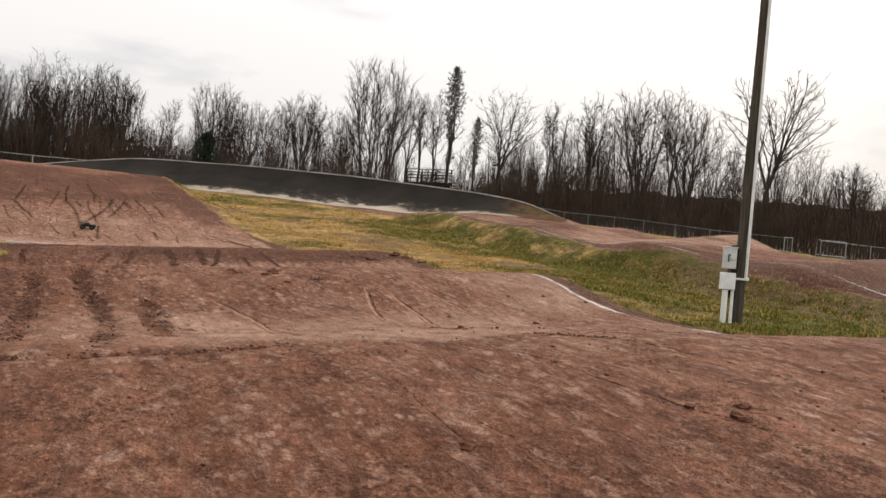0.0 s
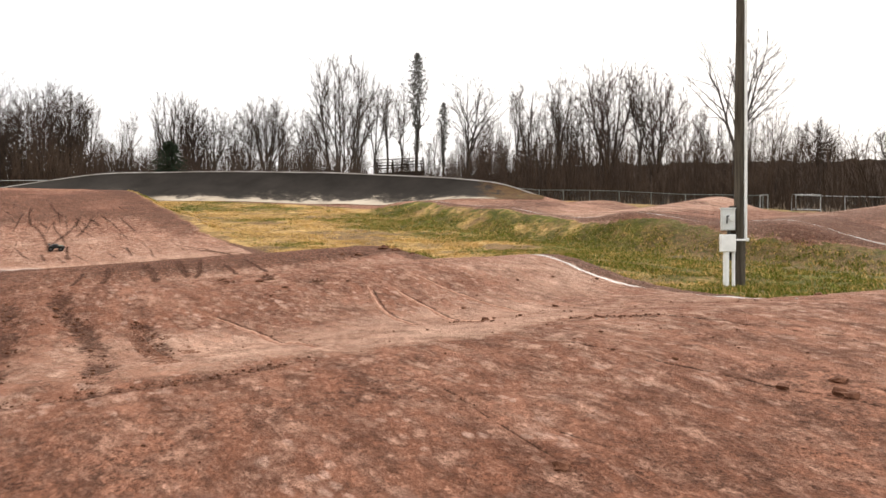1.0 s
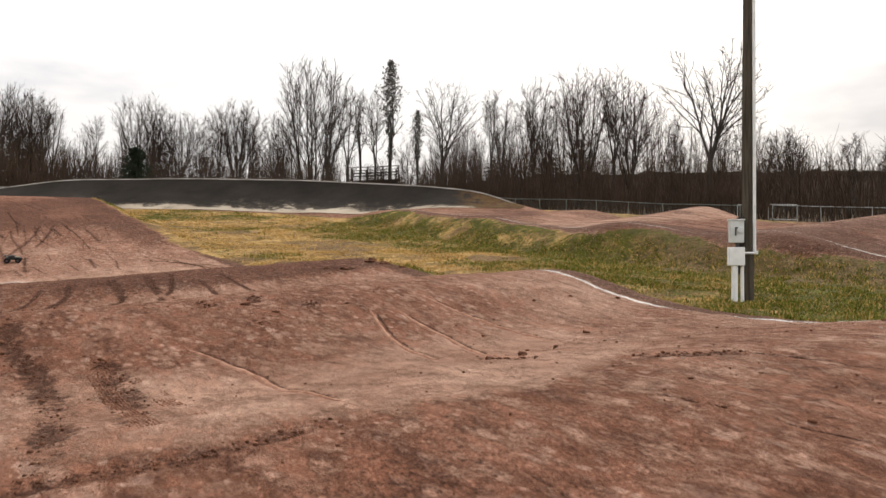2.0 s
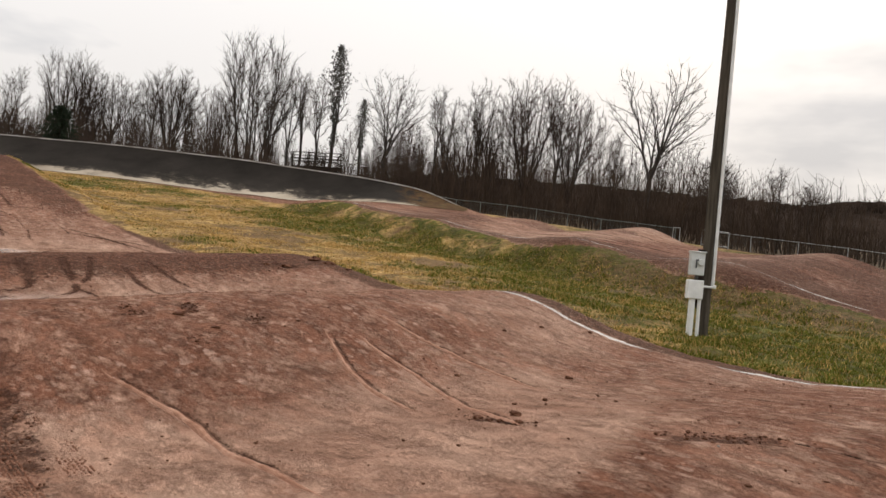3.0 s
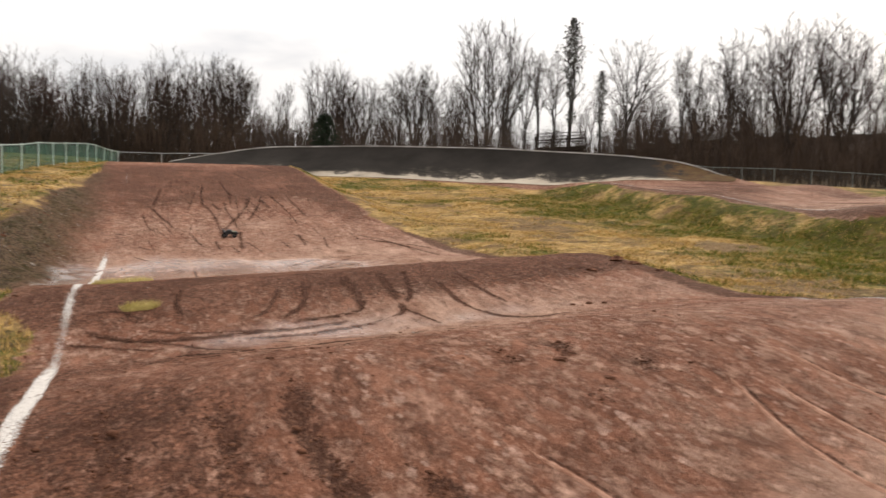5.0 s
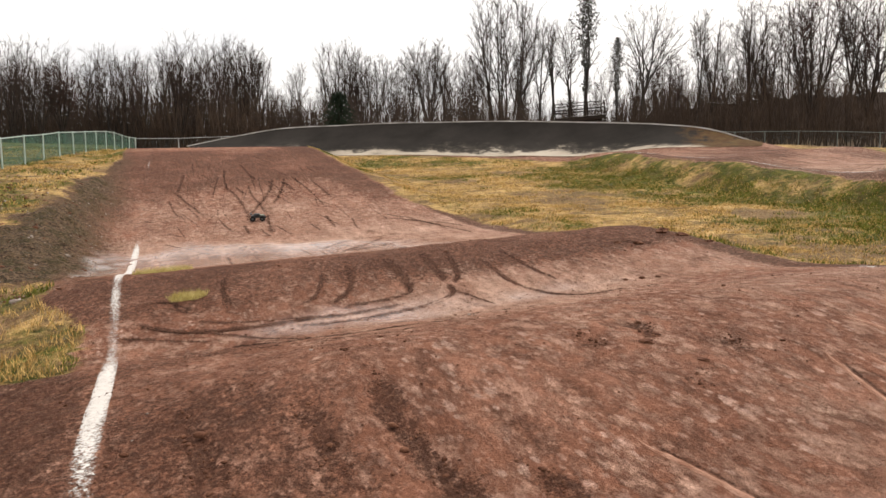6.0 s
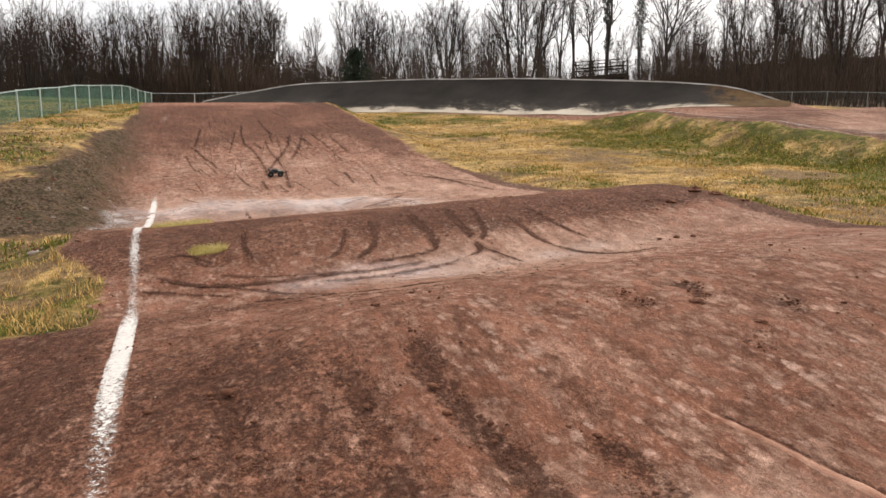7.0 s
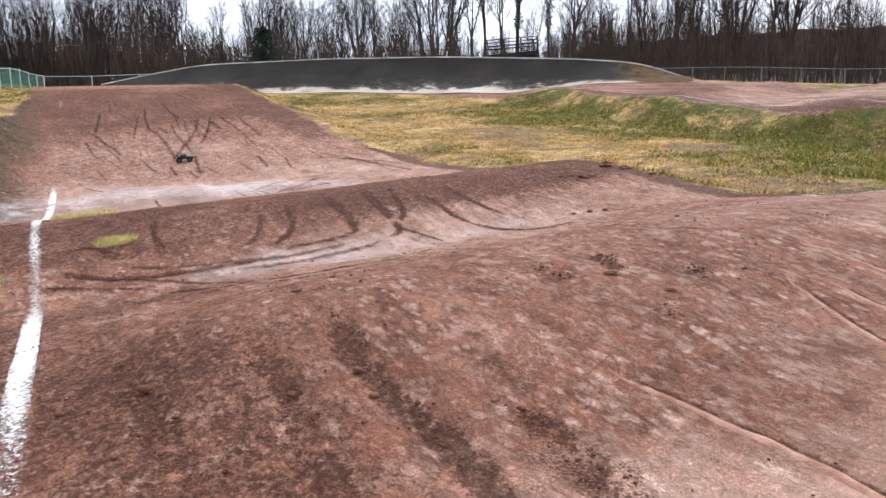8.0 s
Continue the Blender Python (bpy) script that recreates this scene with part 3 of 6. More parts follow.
# wet churned runs along the hollow before the second roller
CHURN = [((14.07, -0.92), (13.67, -0.2), (13.32, 0.35), (12.86, 0.88), (12.5, 1.5)), ((13.74, -0.92), (13.45, -0.44), (13.11, 0.21)), ((14.03, -0.11), (13.77, 0.35), (13.57, 1.15), (13.49, 1.68), (13.51, 2.26), (13.62, 2.76)),
         ((14.26, 0.03), (14.83, -0.44), (14.57, -0.75)), ((15.73, 0.45), (14.62, 0.36), (14.13, 0.37)), ((14.93, -0.24), (14.4, -0.21), (14.14, 0.08)), ((12.9, 0.1), (12.6, 0.9), (12.3, 2.0), (12.2, 3.2))]


def ruts():
    """All marks as (places, half width, strength)."""
    r = random.Random(7)
    marks = [(m, r.uniform(0.10, 0.14) if len(m) > 3 else 0.10, 1.0) for m in DUG_NEAR]
    marks += [(m, 0.022 if n < 3 else 0.016, 0.62 if n < 3 else 0.4) for n, m in enumerate(CRACKS)]
    marks += [(m, wide, 0.95) for m, wide in zip(DUG_SECOND, SECOND_WIDE)]
    marks += [(m, r.uniform(0.065, 0.09), r.uniform(0.9, 1.05)) for m in HILL_FACE]
    marks += [(m, r.uniform(0.05, 0.075), r.uniform(0.75, 0.95)) for m in HILL_SIDES + HILL_FOOT]
    marks += [(m, r.uniform(0.03, 0.05), r.uniform(0.7, 0.95)) for m in CHURN]
    for n in range(70):
        u, v = r.uniform(25.0, 38), r.uniform(0.2, 6.4)
        du, dv = r.uniform(1.5, 4.0), r.uniform(-0.5, 0.6)
        marks.append((((u, v), (u + du / 2, v + dv / 2), (u + du, v + dv)), r.uniform(0.02, 0.045), r.uniform(0.4, 0.7)))
    for n in range(14):
        v, b = r.uniform(0, 6.5), r.uniform(-0.3, 0.3)
        marks.append((((r.uniform(17, 18), v), (19.5, v + b), (r.uniform(21.5, 25), v + 2 * b)), 0.04, 0.35))
    for n in range(12):
        v, u = r.uniform(21.2, 27.5), r.uniform(12, 24)
        marks.append((((u, v), (u + 4, v + r.uniform(-0.4, 0.4)), (u + 8, v + r.uniform(-0.8, 0.8))), 0.09, 0.6))
    return marks


def run_of(places, step=0.12):
    """Closely set places along a mark, smoothly bent."""
    t = np.arange(len(places))
    n = int(sum(math.dist(a, b) for a, b in zip(places, places[1:])) / step) + 2
    s = np.linspace(0, len(places) - 1, n)
    return np.stack([glide(list(zip(t, [p[k] for p in places])), s) for k in range(2)], 1)


def press(dark_mask, u, v, x, y, marks):
    """The strength of all marks at the places u, v."""
    for n, (places, wide, much) in enumerate(marks):
        line = run_of(places, max(0.15, wide * 1.2))
        low, high = line.min(0) - 3 * wide, line.max(0) + 3 * wide
        near = np.flatnonzero((u > low[0]) & (u < high[0]) & (v > low[1]) & (v < high[1]))
        if not len(near):
            continue
        best, at = np.full(len(near), 1e9), np.zeros(len(near))
        for k in range(len(line) - 1):
            d = line[k + 1] - line[k]
            t = np.clip(((u[near] - line[k, 0]) * d[0] + (v[near] - line[k, 1]) * d[1]) / (d @ d), 0, 1)
            gap = np.hypot(u[near] - line[k, 0] - t * d[0], v[near] - line[k, 1] - t * d[1])
            closer = gap < best
            best[closer], at[closer] = gap[closer], (k + t[closer]) / (len(line) - 1)
        wave = wide * (1 + 0.5 * rough(x[near] + 9 * n, y[near], 0.25, 60, 2))
        strength = np.exp(-(best / wave) ** 4) * smooth(0, 0.1, at) * (1 - smooth(0.85, 1.0, at))
        strength *= np.clip(0.85 + 0.9 * rough(x[near] + 3 * n, y[near], 0.5, 62, 3), 0, 1)
        dark_mask[near] = np.maximum(dark_mask[near], much * strength)
    return dark_mask


def dryness(x, y):
    """How far the winter grass has turned to straw: 0 green, 1 dry."""
    u, v = x * DU[0] + y * DU[1], x * DV[0] + y * DV[1]
    wave = 1.6 * rough(x, y, 4.0, 93, 3)
    middle = 0.22 * np.exp(-(((x + 4.5) / 8.5) ** 2 + ((y - 31) / 9) ** 2)) + 0.25 * np.exp(-(((x - 0.5) / 3.5) ** 2 + ((y - 23) / 4.5) ** 2))
    green = 0.38 * smooth(14.2, 17.2, v + wave) * (1 - smooth(30, 36, u)) + 0.36 * (1 - smooth(8.5, 14.0, u + wave)) + 0.35 * np.exp(-((v - 9.4) / 0.9) ** 2 - ((u - 27) / 7) ** 2)
    beyond = smooth(0.3, 1.5, -20 - (y - 18.2) * 0.434 - x)
    return np.clip(0.66 + middle - green + 0.2 * smooth(42, 48, y) - 1.2 * beyond + 0.7 * rough(x, y, 2.6, 90, 5) + 0.35 * rough(x, y, 0.8, 94, 3), 0, 1)


def grass_edge(u):
    """How far across the first straight the bare soil reaches."""
    return RIGHT_EDGE + 0.45 - 0.5 * np.exp(-((u - 29) / 4.5) ** 2) + 0.85 * np.exp(-((u - 8.8) / 1.6) ** 2)


def bank_grass(u, v, wob):
    """The grass left of the track: a patch beside the second roller, and the top of the bank."""
    low = smooth(12.3, 12.7, u + 0.3 * wob) * (1 - smooth(18.0, 19.4, u + wob)) * smooth(-0.95, -1.35, v + 0.19 * (u - 12.8) + 1.1 * wob)
    high = smooth(-4, 4, u - 25.8 - 6.3 * (v + 4.07) + 14 * wob) * smooth(-1.3, -1.9, v + 0.5 * wob) * smooth(12.3, 12.7, u)
    return low, high


def bareness(x, y):
    """Where the grass has worn down to brown earth."""
    u, v = x * DU[0] + y * DU[1], x * DV[0] + y * DV[1]
    slope = np.exp(-((v - 18.8) / 1.5) ** 2) * smooth(19, 15, u) * smooth(4, 7, u)
    patches = smooth(0.05, 0.45, rough(x * 0.7, y, 1.9, 97, 5)) * smooth(0.35, 0.7, dryness(x, y))
    return np.maximum(patches, np.clip(slope * (1.0 + 0.8 * rough(x, y, 1.0, 98, 4)), 0, 1))


def lay_ground():
    fine = np.radians(np.linspace(-58, 58, 780))
    rest = np.radians(np.linspace(58, 302, 62)[1:-1])
    turn = np.concatenate([fine, rest]) + math.radians(3)
    reach = [0.004]
    while reach[-1] < 900:
        s = reach[-1]
        reach.append(s * (1.8 if s < 0.25 else 1.07 if s < 2 else 1.0085 if s < 24 else 1.0062 if s < 50 else 1.015 if s < 62 else 1.045))
    reach = np.array(reach)
    rr, tt = np.meshgrid(reach, turn, indexing="ij")
    x, y = (CENTRE[0] - rr * np.sin(tt)).ravel(), (CENTRE[1] + rr * np.cos(tt)).ravel()
    rows, cols = rr.shape
    z = height(x, y)
    u, v = x * DU[0] + y * DU[1], x * DV[0] + y * DV[1]
    wob = 0.35 * rough(x, y, 1.6, 21, 4)
    right = grass_edge(u)
    left = -6.5 + 4.2 * smooth(12.1, 12.9, u)
    first = smooth(left - 0.25, left + 0.25, v + wob) * (1 - smooth(right - 0.25, right + 0.25, v + 0.5 * wob)) * (1 - smooth(56, 60, u)) * smooth(-16, -14, u)
    back = smooth(20.0, 20.5, v + 1.3 * wob + 1.0 * np.exp(-((u - 12.5) / 2.0) ** 2) + 0.4 * np.exp(-((u - 19) / 1.6) ** 2)) * (1 - smooth(29.8, 30.6, v + wob)) * (1 - smooth(38, 40, u)) * smooth(-16, -14, u)
    bend = smooth(30, 33, u) * (1 - smooth(52, 56, u)) * smooth(-0.4, 0.4, v + wob - 20.5 + 0.72 * (u - 33) - 3.4 * smooth(34, 41, u)) * (1 - smooth(30, 32, v)) * smooth(8.5, 9.5, v)
    low_grass, high_grass = bank_grass(u, v, wob)
    litter = smooth(16.0, 19.0, u + wob) * smooth(-0.9, -2.5, v + wob) * (1 - high_grass) * (1 - low_grass)
    dirt = np.maximum.reduce([first, back, bend, litter]) * (1 - low_grass) * (1 - high_grass)
    # silt in the hollows
    wav = u + 0.55 * rough(x, y, 1.5, 27, 4)
    pale = smooth(4.75, 5.4, wav) * (1 - smooth(6.6, 8.4, wav)) * (0.40 + 0.55 * smooth(0.2, 2.2, v)) * (1 - 0.6 * smooth(4.2, 7, v))
    pale = np.maximum(pale, (0.30 + 0.14 * smooth(3, 6, v) + 0.3 * rough(x, y, 1.4, 29, 4)) * smooth(1.0, 3.5, v) * smooth(3.0, 4.5, u) * (1 - smooth(10.5, 12, u)))
    pale = np.maximum(pale, 0.72 * np.exp(-((wav - 13.2) / 1.45) ** 2) * (0.3 + 0.7 * smooth(-0.5, 2.5, v)))
    pale = np.maximum(pale, 0.78 * smooth(17.8, 19.5, u) * (1 - 0.4 * smooth(23, 27, u)) * (1 - 0.9 * smooth(30, 39, u)) * smooth(-2.2, -0.8, v))
    foot = 23.1 - 0.33 * (v - 2.5) + 0.1 * rough(x, y, 1.0, 28, 3)
    pale = np.maximum(pale, np.exp(-((u - foot) / 0.22) ** 2) * smooth(0.5, 2.5, v) * (1 - smooth(8.2, 8.8, v)))
    pale = np.maximum(pale, 0.95 * np.exp(-((wav - 6.3) / 0.9) ** 2 - ((v - 3.3) / 1.5) ** 2))
    # far straight and bend: one paler patch, faint paler waves, a paler bend
    pale = np.maximum(pale, 0.45 * np.exp(-((u - 22.5) / 3.2) ** 2 - ((v - 23.5) / 1.3) ** 2))
    pale = np.maximum(pale, 0.06 * back * (0.5 + 0.5 * np.sin(u * 1.05 - 0.6)) * smooth(21.2, 23, v))
    pale = np.maximum(pale, 0.2 * bend)
    pale = np.clip(pale + 0.35 * rough(x, y, 1.8, 5, 4) * smooth(0.05, 0.4, pale), 0, 1)
    wet = smooth(18.9, 19.9, wav) * (1 - smooth(23.5, 26.2, wav + 0.35 * np.abs(v - 0.5))) * smooth(-2.6, -1.4, v) * (1 - smooth(3.5, 8, v))
    wet = np.maximum(0.85 * wet, 0.62 * np.exp(-((wav - 13.15) / 0.6) ** 2) * smooth(-0.6, 0.8, v) * (1 - smooth(5.2, 6.8, v)))
    wet = smooth(0.25, 0.7, wet * (0.95 + 0.55 * rough(x, y, 1.1, 31, 4)))
    dark_mask = np.zeros_like(x)
    dark_mask = press(dark_mask, u, v, x, y, [m for m in ruts() if m[0][0][0] < 17])
    blot = smooth(0.42, 0.7, rough(x, y, 1.1, 77, 4)) * 0.55
    near = np.exp(-((rr.ravel() - 6) / 30.0) ** 2)
    z = z + dirt * near * (relief(x, y) * (1 - 0.8 * wet) - 0.02 * dark_mask) + (1 - dirt) * 0.05 * rough(x, y, 0.5, 15, 3) * near
    z = z + litter * 0.16 * np.abs(rough(x, y, 0.6, 18, 4))
    dark_mask = np.maximum(dark_mask, blot * (1 - pale) * 0.6)
    dark_mask = np.maximum(dark_mask, np.clip((0.60 * smooth(1.6, -0.5, v + 2 * wob) * smooth(6.0, 7.5, u + wob) + 0.75 * smooth(-0.9, -1.3, v)) * 1.0 * (1 - smooth(12, 14, u)) * (0.85 + 0.9 * rough(x, y, 1.3, 83, 4)), 0, 1) * first)
    # second roller: darker colour from its near foot over the crest
    dark_mask = np.maximum(dark_mask, np.clip(0.78 + 0.35 * rough(x, y, 1.2, 85, 4), 0, 0.95) * smooth(13.8, 14.6, u) * (1 - smooth(17.0, 18.3, u)) * first)
    dark_mask = np.maximum(dark_mask, np.clip(0.78 + 0.4 * rough(x, y, 2.2, 86, 4), 0, 0.85) * smooth(29, 34, u + 3 * wob) * (1 - smooth(44, 46, u)) * first)
    # hill: darker colour along its right side
    dark_mask = np.maximum(dark_mask, np.clip(0.88 + 0.4 * rough(x, y, 1.4, 84, 4), 0, 1.0) * smooth(5.7, 6.9, v + wob) * smooth(26, 31, u) * (1 - smooth(47, 50, u)) * first)
    # dark band of soil between the right line and the grass
    dark_mask = np.maximum(dark_mask, smooth(7.7, 7.9, v + 0.25 * wob) * (1 - smooth(9.6, 10, v)) * smooth(4.5, 6, u) * (1 - smooth(26, 30, u)))
    dark_mask = np.maximum(dark_mask, 0.8 * first * smooth(1.8, 0.2, v + wob) * np.exp(-((wav - 12.3) / 0.7) ** 2))
    # far straight and bend: unevenly darker overall
    dark_mask = np.maximum(dark_mask, np.clip(0.66 + 0.6 * rough(x, y, 2.0, 87, 4), 0, 0.95) * np.maximum(back, 0.7 * bend))
    dark_mask = np.maximum(dark_mask, np.clip(0.42 - 0.25 * smooth(2.5, 4.5, v) + 0.6 * rough(x, y, 0.9, 88, 4), 0, 0.8) * (1 - smooth(3.8, 5.2, u)) * first)
    dark_mask = np.maximum(dark_mask, np.clip(0.5 + 0.5 * rough(x, y, 1.6, 89, 4), 0, 0.85) * smooth(1.3, -0.4, v + wob) * smooth(26, 30, u) * (1 - smooth(43, 46, u)) * first)
    # far straight: darkest on the slope towards the infield, less so at the paler patch
    dark_mask = np.maximum(dark_mask, 0.95 * back * (1 - smooth(20.8 + 1.3 * smooth(20, 16, u), 21.6 + 1.6 * smooth(20, 16, u), v + wob)))
    dark_mask = dark_mask * (1 - 0.7 * np.exp(-((u - 22.5) / 3.2) ** 2 - ((v - 23.5) / 1.3) ** 2))
    dark_mask = np.maximum(dark_mask, 0.6 * first * smooth(7.9, 8.3, v) * smooth(22, 30, u))
    dry = dryness(x, y) - 0.3 * low_grass
    # leaf litter under the trees
    fence_row = np.where(x < 24, 76 - 1.13 * x, 49 - 0.68 * (x - 24))
    under = np.maximum(smooth(-1, 1.5, y - fence_row - 0.8 + 2 * wob) * smooth(5, 8, x), smooth(66, 70, y + 3 * wob) * (1 - smooth(5, 8, x)))
    cover, litter = np.maximum(dirt, under), np.maximum(litter, under)
    spots = {"dirt": cover, "pale": pale, "wet": wet, "ruts_and_dark": dark_mask, "litter": litter, "dry": dry, "bare": np.maximum(bareness(x, y), low_grass * np.clip(0.45 + 0.9 * rough(x, y, 0.7, 99, 4), 0, 1))}
    grid = np.arange(rows * cols).reshape(rows, cols)
    quads = np.stack([grid[:-1, :], np.roll(grid, -1, 1)[:-1, :], np.roll(grid, -1, 1)[1:, :], grid[1:, :]], -1).reshape(-1, 4)
    soil = dirt[quads].mean(1) > 0.5
    made = []
    for name, some, label, category in (("ground", quads[~soil], "winter grass, patchy green and straw yellow, over rising ground", "grass"),
                                        ("dirt_track", quads[soil], "reddish brown clay race track with rollers, tyre ruts and pale silt", "dirt track")):
        used = np.unique(some)
        index = np.full(rows * cols, -1)
        index[used] = np.arange(len(used))
        me = bpy.data.meshes.new(name)
        me.vertices.add(len(used))
        me.vertices.foreach_set("co", np.stack([x[used], y[used], z[used]], 1).ravel())
        me.loops.add(len(some) * 4)
        me.loops.foreach_set("vertex_index", index[some].ravel())
        me.polygons.add(len(some))
        me.polygons.foreach_set("loop_start", np.arange(len(some)) * 4)
        me.polygons.foreach_set("use_smooth", np.ones(len(some), bool))
        me.update(calc_edges=True)
        me.validate()
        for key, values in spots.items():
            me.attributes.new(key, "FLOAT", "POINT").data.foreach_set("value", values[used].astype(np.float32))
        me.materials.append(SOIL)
        made.append(tagged(new(name, me), label, category, kind="structure"))
    return made


TRACK = lay_ground()[1]


# ---------------------------------------------------------------- the banked turn
RIM = [(-30.0, 52.0, 5.55), (-27.6, 54.3, 6.35), (-24.2, 55.6, 7.02), (-19.6, 55.2, 7.12), (-15.0, 54.0, 7.1), (-10.8, 52.6, 6.95), (-6.7, 51.0, 6.77),
       (-3.2, 49.4, 6.5), (0.3, 47.6, 6.2), (2.6, 46.4, 5.95), (5.0, 45.3, 5.55), (7.6, 44.2, 4.6)]
TOE = [(-25.5, 46.5), (-24.0, 48.3), (-21.5, 49.2), (-17.8, 48.6), (-13.6, 47.6), (-9.6, 46.4), (-6.0, 45.2), (-3.0, 44.1), (-0.2, 43.0), (2.2, 42.1), (4.6, 41.9), (7.0, 42.4)]


def lay_berm():
    long, wide = 110, 30
    a = np.linspace(0, len(RIM) - 1, long)
    ticks = range(len(RIM))
    rim = np.stack([glide([(n, p[k]) for n, p in zip(ticks, RIM)], a) for k in range(3)], 1)
    toe = np.stack([glide([(n, p[k]) for n, p in zip(ticks, TOE)], a) for k in range(2)], 1)
    far = np.concatenate([[0], np.cumsum(np.hypot(*np.diff(rim[:, :2], axis=0).T))])
    s = np.linspace(0, 1, wide)
    ss, _ = np.meshgrid(s, a)
    x = toe[:, :1] + (rim[:, :1] - toe[:, :1]) * ss
    y = toe[:, 1:2] + (rim[:, 1:2] - toe[:, 1:2]) * ss
    base = height(toe[:, 0], toe[:, 1])[:, None] + 0.03
    z = base + (rim[:, 2:3] - base) * (0.28 * ss + 0.72 * ss**1.9) + 0.03 * rough(x, y, 2.5, 51, 3)
    z = np.maximum(z, height(x, y) + 0.02)
    verts = np.stack([x, y, z], -1).reshape(-1, 3)
    grid = np.arange(long * wide).reshape(long, wide)
    quads = np.stack([grid[:-1, :-1], grid[:-1, 1:], grid[1:, 1:], grid[1:, :-1]], -1).reshape(-1, 4)[:, ::-1]
    berm = mesh_object("berm", verts, quads, TAR)
    ends = smooth(0.16, 0.3, a / a[-1]) * (1 - smooth(0.86, 0.97, a / a[-1]))
    for key, values in (("across", ss), ("along", np.repeat(far[:, None], wide, 1)), ("silt_ends", np.repeat(ends[:, None], wide, 1)),
                        ("run_out", np.repeat(smooth(0.80, 0.93, a / a[-1])[:, None], wide, 1))):
        berm.data.attributes.new(key, "FLOAT", "POINT").data.foreach_set("value", values.ravel().astype(np.float32))
    tagged(berm, "dark asphalt banked turn with pale silt washed along its foot", "banked turn", kind="structure")
    # earth behind the lip, falling to the ground
    out = rim[:, :2] - toe
    out /= np.hypot(*out.T)[:, None]
    cross = np.linspace(0, 1, 9)
    bx = rim[:, :1] + out[:, :1] * (0.25 + 4.5 * cross)
    by = rim[:, 1:2] + out[:, 1:2] * (0.25 + 4.5 * cross)
    low = height(bx, by) - 0.1
    bz = np.maximum(low, rim[:, 2:3] - 0.02 + (low - rim[:, 2:3]) * smooth(0, 1, np.repeat(cross[None], long, 0)))
    verts = np.stack([np.concatenate([rim[:, :1], bx], 1), np.concatenate([rim[:, 1:2], by], 1), np.concatenate([rim[:, 2:3] - 0.01, bz], 1)], -1).reshape(-1, 3)
    grid = np.arange(long * 10).reshape(long, 10)
    quads = np.stack([grid[:-1, :-1], grid[:-1, 1:], grid[1:, 1:], grid[1:, :-1]], -1).reshape(-1, 4)[:, ::-1]
    earth = mesh_object("berm_back", verts, quads, SOIL)
    earth.data.attributes.new("dry", "FLOAT", "POINT").data.foreach_set("value", np.full(len(verts), 0.5, np.float32))
    tagged(earth, "grassy earth slope behind the banked turn", "earth bank", kind="structure")
    # the pale kerb along the lip
    bm = bmesh.new()
    ring = []
    for p, o in zip(rim, out):
        o3 = Vector((o[0], o[1], 0))
        c = Vector(p) + Vector((0, 0, 0.01))
        ring.append([bm.verts.new(c + o3 * k + Vector((0, 0, h))) for k, h in ((-0.08, -0.04), (-0.06, 0.035), (0.06, 0.045), (0.09, -0.06))])
    for one, two in zip(ring, ring[1:]):
        for k in range(3):
            bm.faces.new((one[k], one[k + 1], two[k + 1], two[k]))
    bmesh.ops.recalc_face_normals(bm, faces=bm.faces)
    tagged(part("berm_kerb", bm, plain("worn_pale_kerb", (0.22, 0.20, 0.17), (0.48, 0.45, 0.41), 0.9, 0.85)), "worn pale concrete edge along the top of the banked turn", "kerb", kind="structure")


lay_berm()


# ---------------------------------------------------------------- painted edge lines
def lay_line(name, along, across, wide, worn, label):
    """A painted strip over the ground, from places along and across the first straight."""
    n = len(along)
    strips = np.linspace(-1, 1, 7)
    u, v = np.repeat(along[:, None], 7, 1), across[:, None] + strips[None] * wide / 2
    norm = DU[0] * DV[1] - DU[1] * DV[0]
    x, y = (u * DV[1] - v * DU[1]) / norm, (v * DU[0] - u * DV[0]) / norm
    z = height(x, y) + relief(x, y) * np.exp(-((np.hypot(x - CENTRE[0], y - CENTRE[1]) - 6) / 30) ** 2) + 0.006 + 0.012 * smooth(15, 40, u)
    verts = np.stack([x, y, z], -1).reshape(-1, 3)
    grid = np.arange(n * 7).reshape(n, 7)
    quads = np.stack([grid[:-1, :-1], grid[:-1, 1:], grid[1:, 1:], grid[1:, :-1]], -1).reshape(-1, 4)
    ob = mesh_object(name, verts, quads, PAINT)
    ob.data.attributes.new("side", "FLOAT", "POINT").data.foreach_set("value", np.tile(np.abs(strips) ** 2, n).astype(np.float32))
    ob.data.attributes.new("worn", "FLOAT", "POINT").data.foreach_set("value", np.repeat(worn(along), 7).astype(np.float32))
    return tagged(ob, label, "painted line", kind="structure")


def left_wear(u):
    return glide([(3, 0.2), (6.5, 0.2), (7.6, 0.34), (8.4, 0.44), (9.4, 0.16), (10.5, -0.02), (12.2, 0.06), (13.0, 0.30), (14.0, 0.38), (15.2, 0.24), (16.4, 0.30), (17.8, 0.04),
                  (19, 0.0), (22, 0.0), (24.5, 0.1), (25.5, 0.45), (27, 0.62), (30, 0.52), (33, 0.8), (37, 0.6), (40, 0.42), (42, 0.8), (46, 0.9)], u)


def right_wear(u):
    return 0.13 + 0.7 * np.exp(-((u - 6.9) / 0.35) ** 2) + 0.45 * smooth(10.6, 12.0, u) + 0.06 * np.sin(u * 3.0)


LEFT_RUN = [(3, -0.9), (8.6, -0.9), (13, -0.95), (18, -1.02), (23, -0.92), (31, -0.74), (40, -0.52), (47, -0.4)]
along = np.arange(3.0, 46, 0.06)
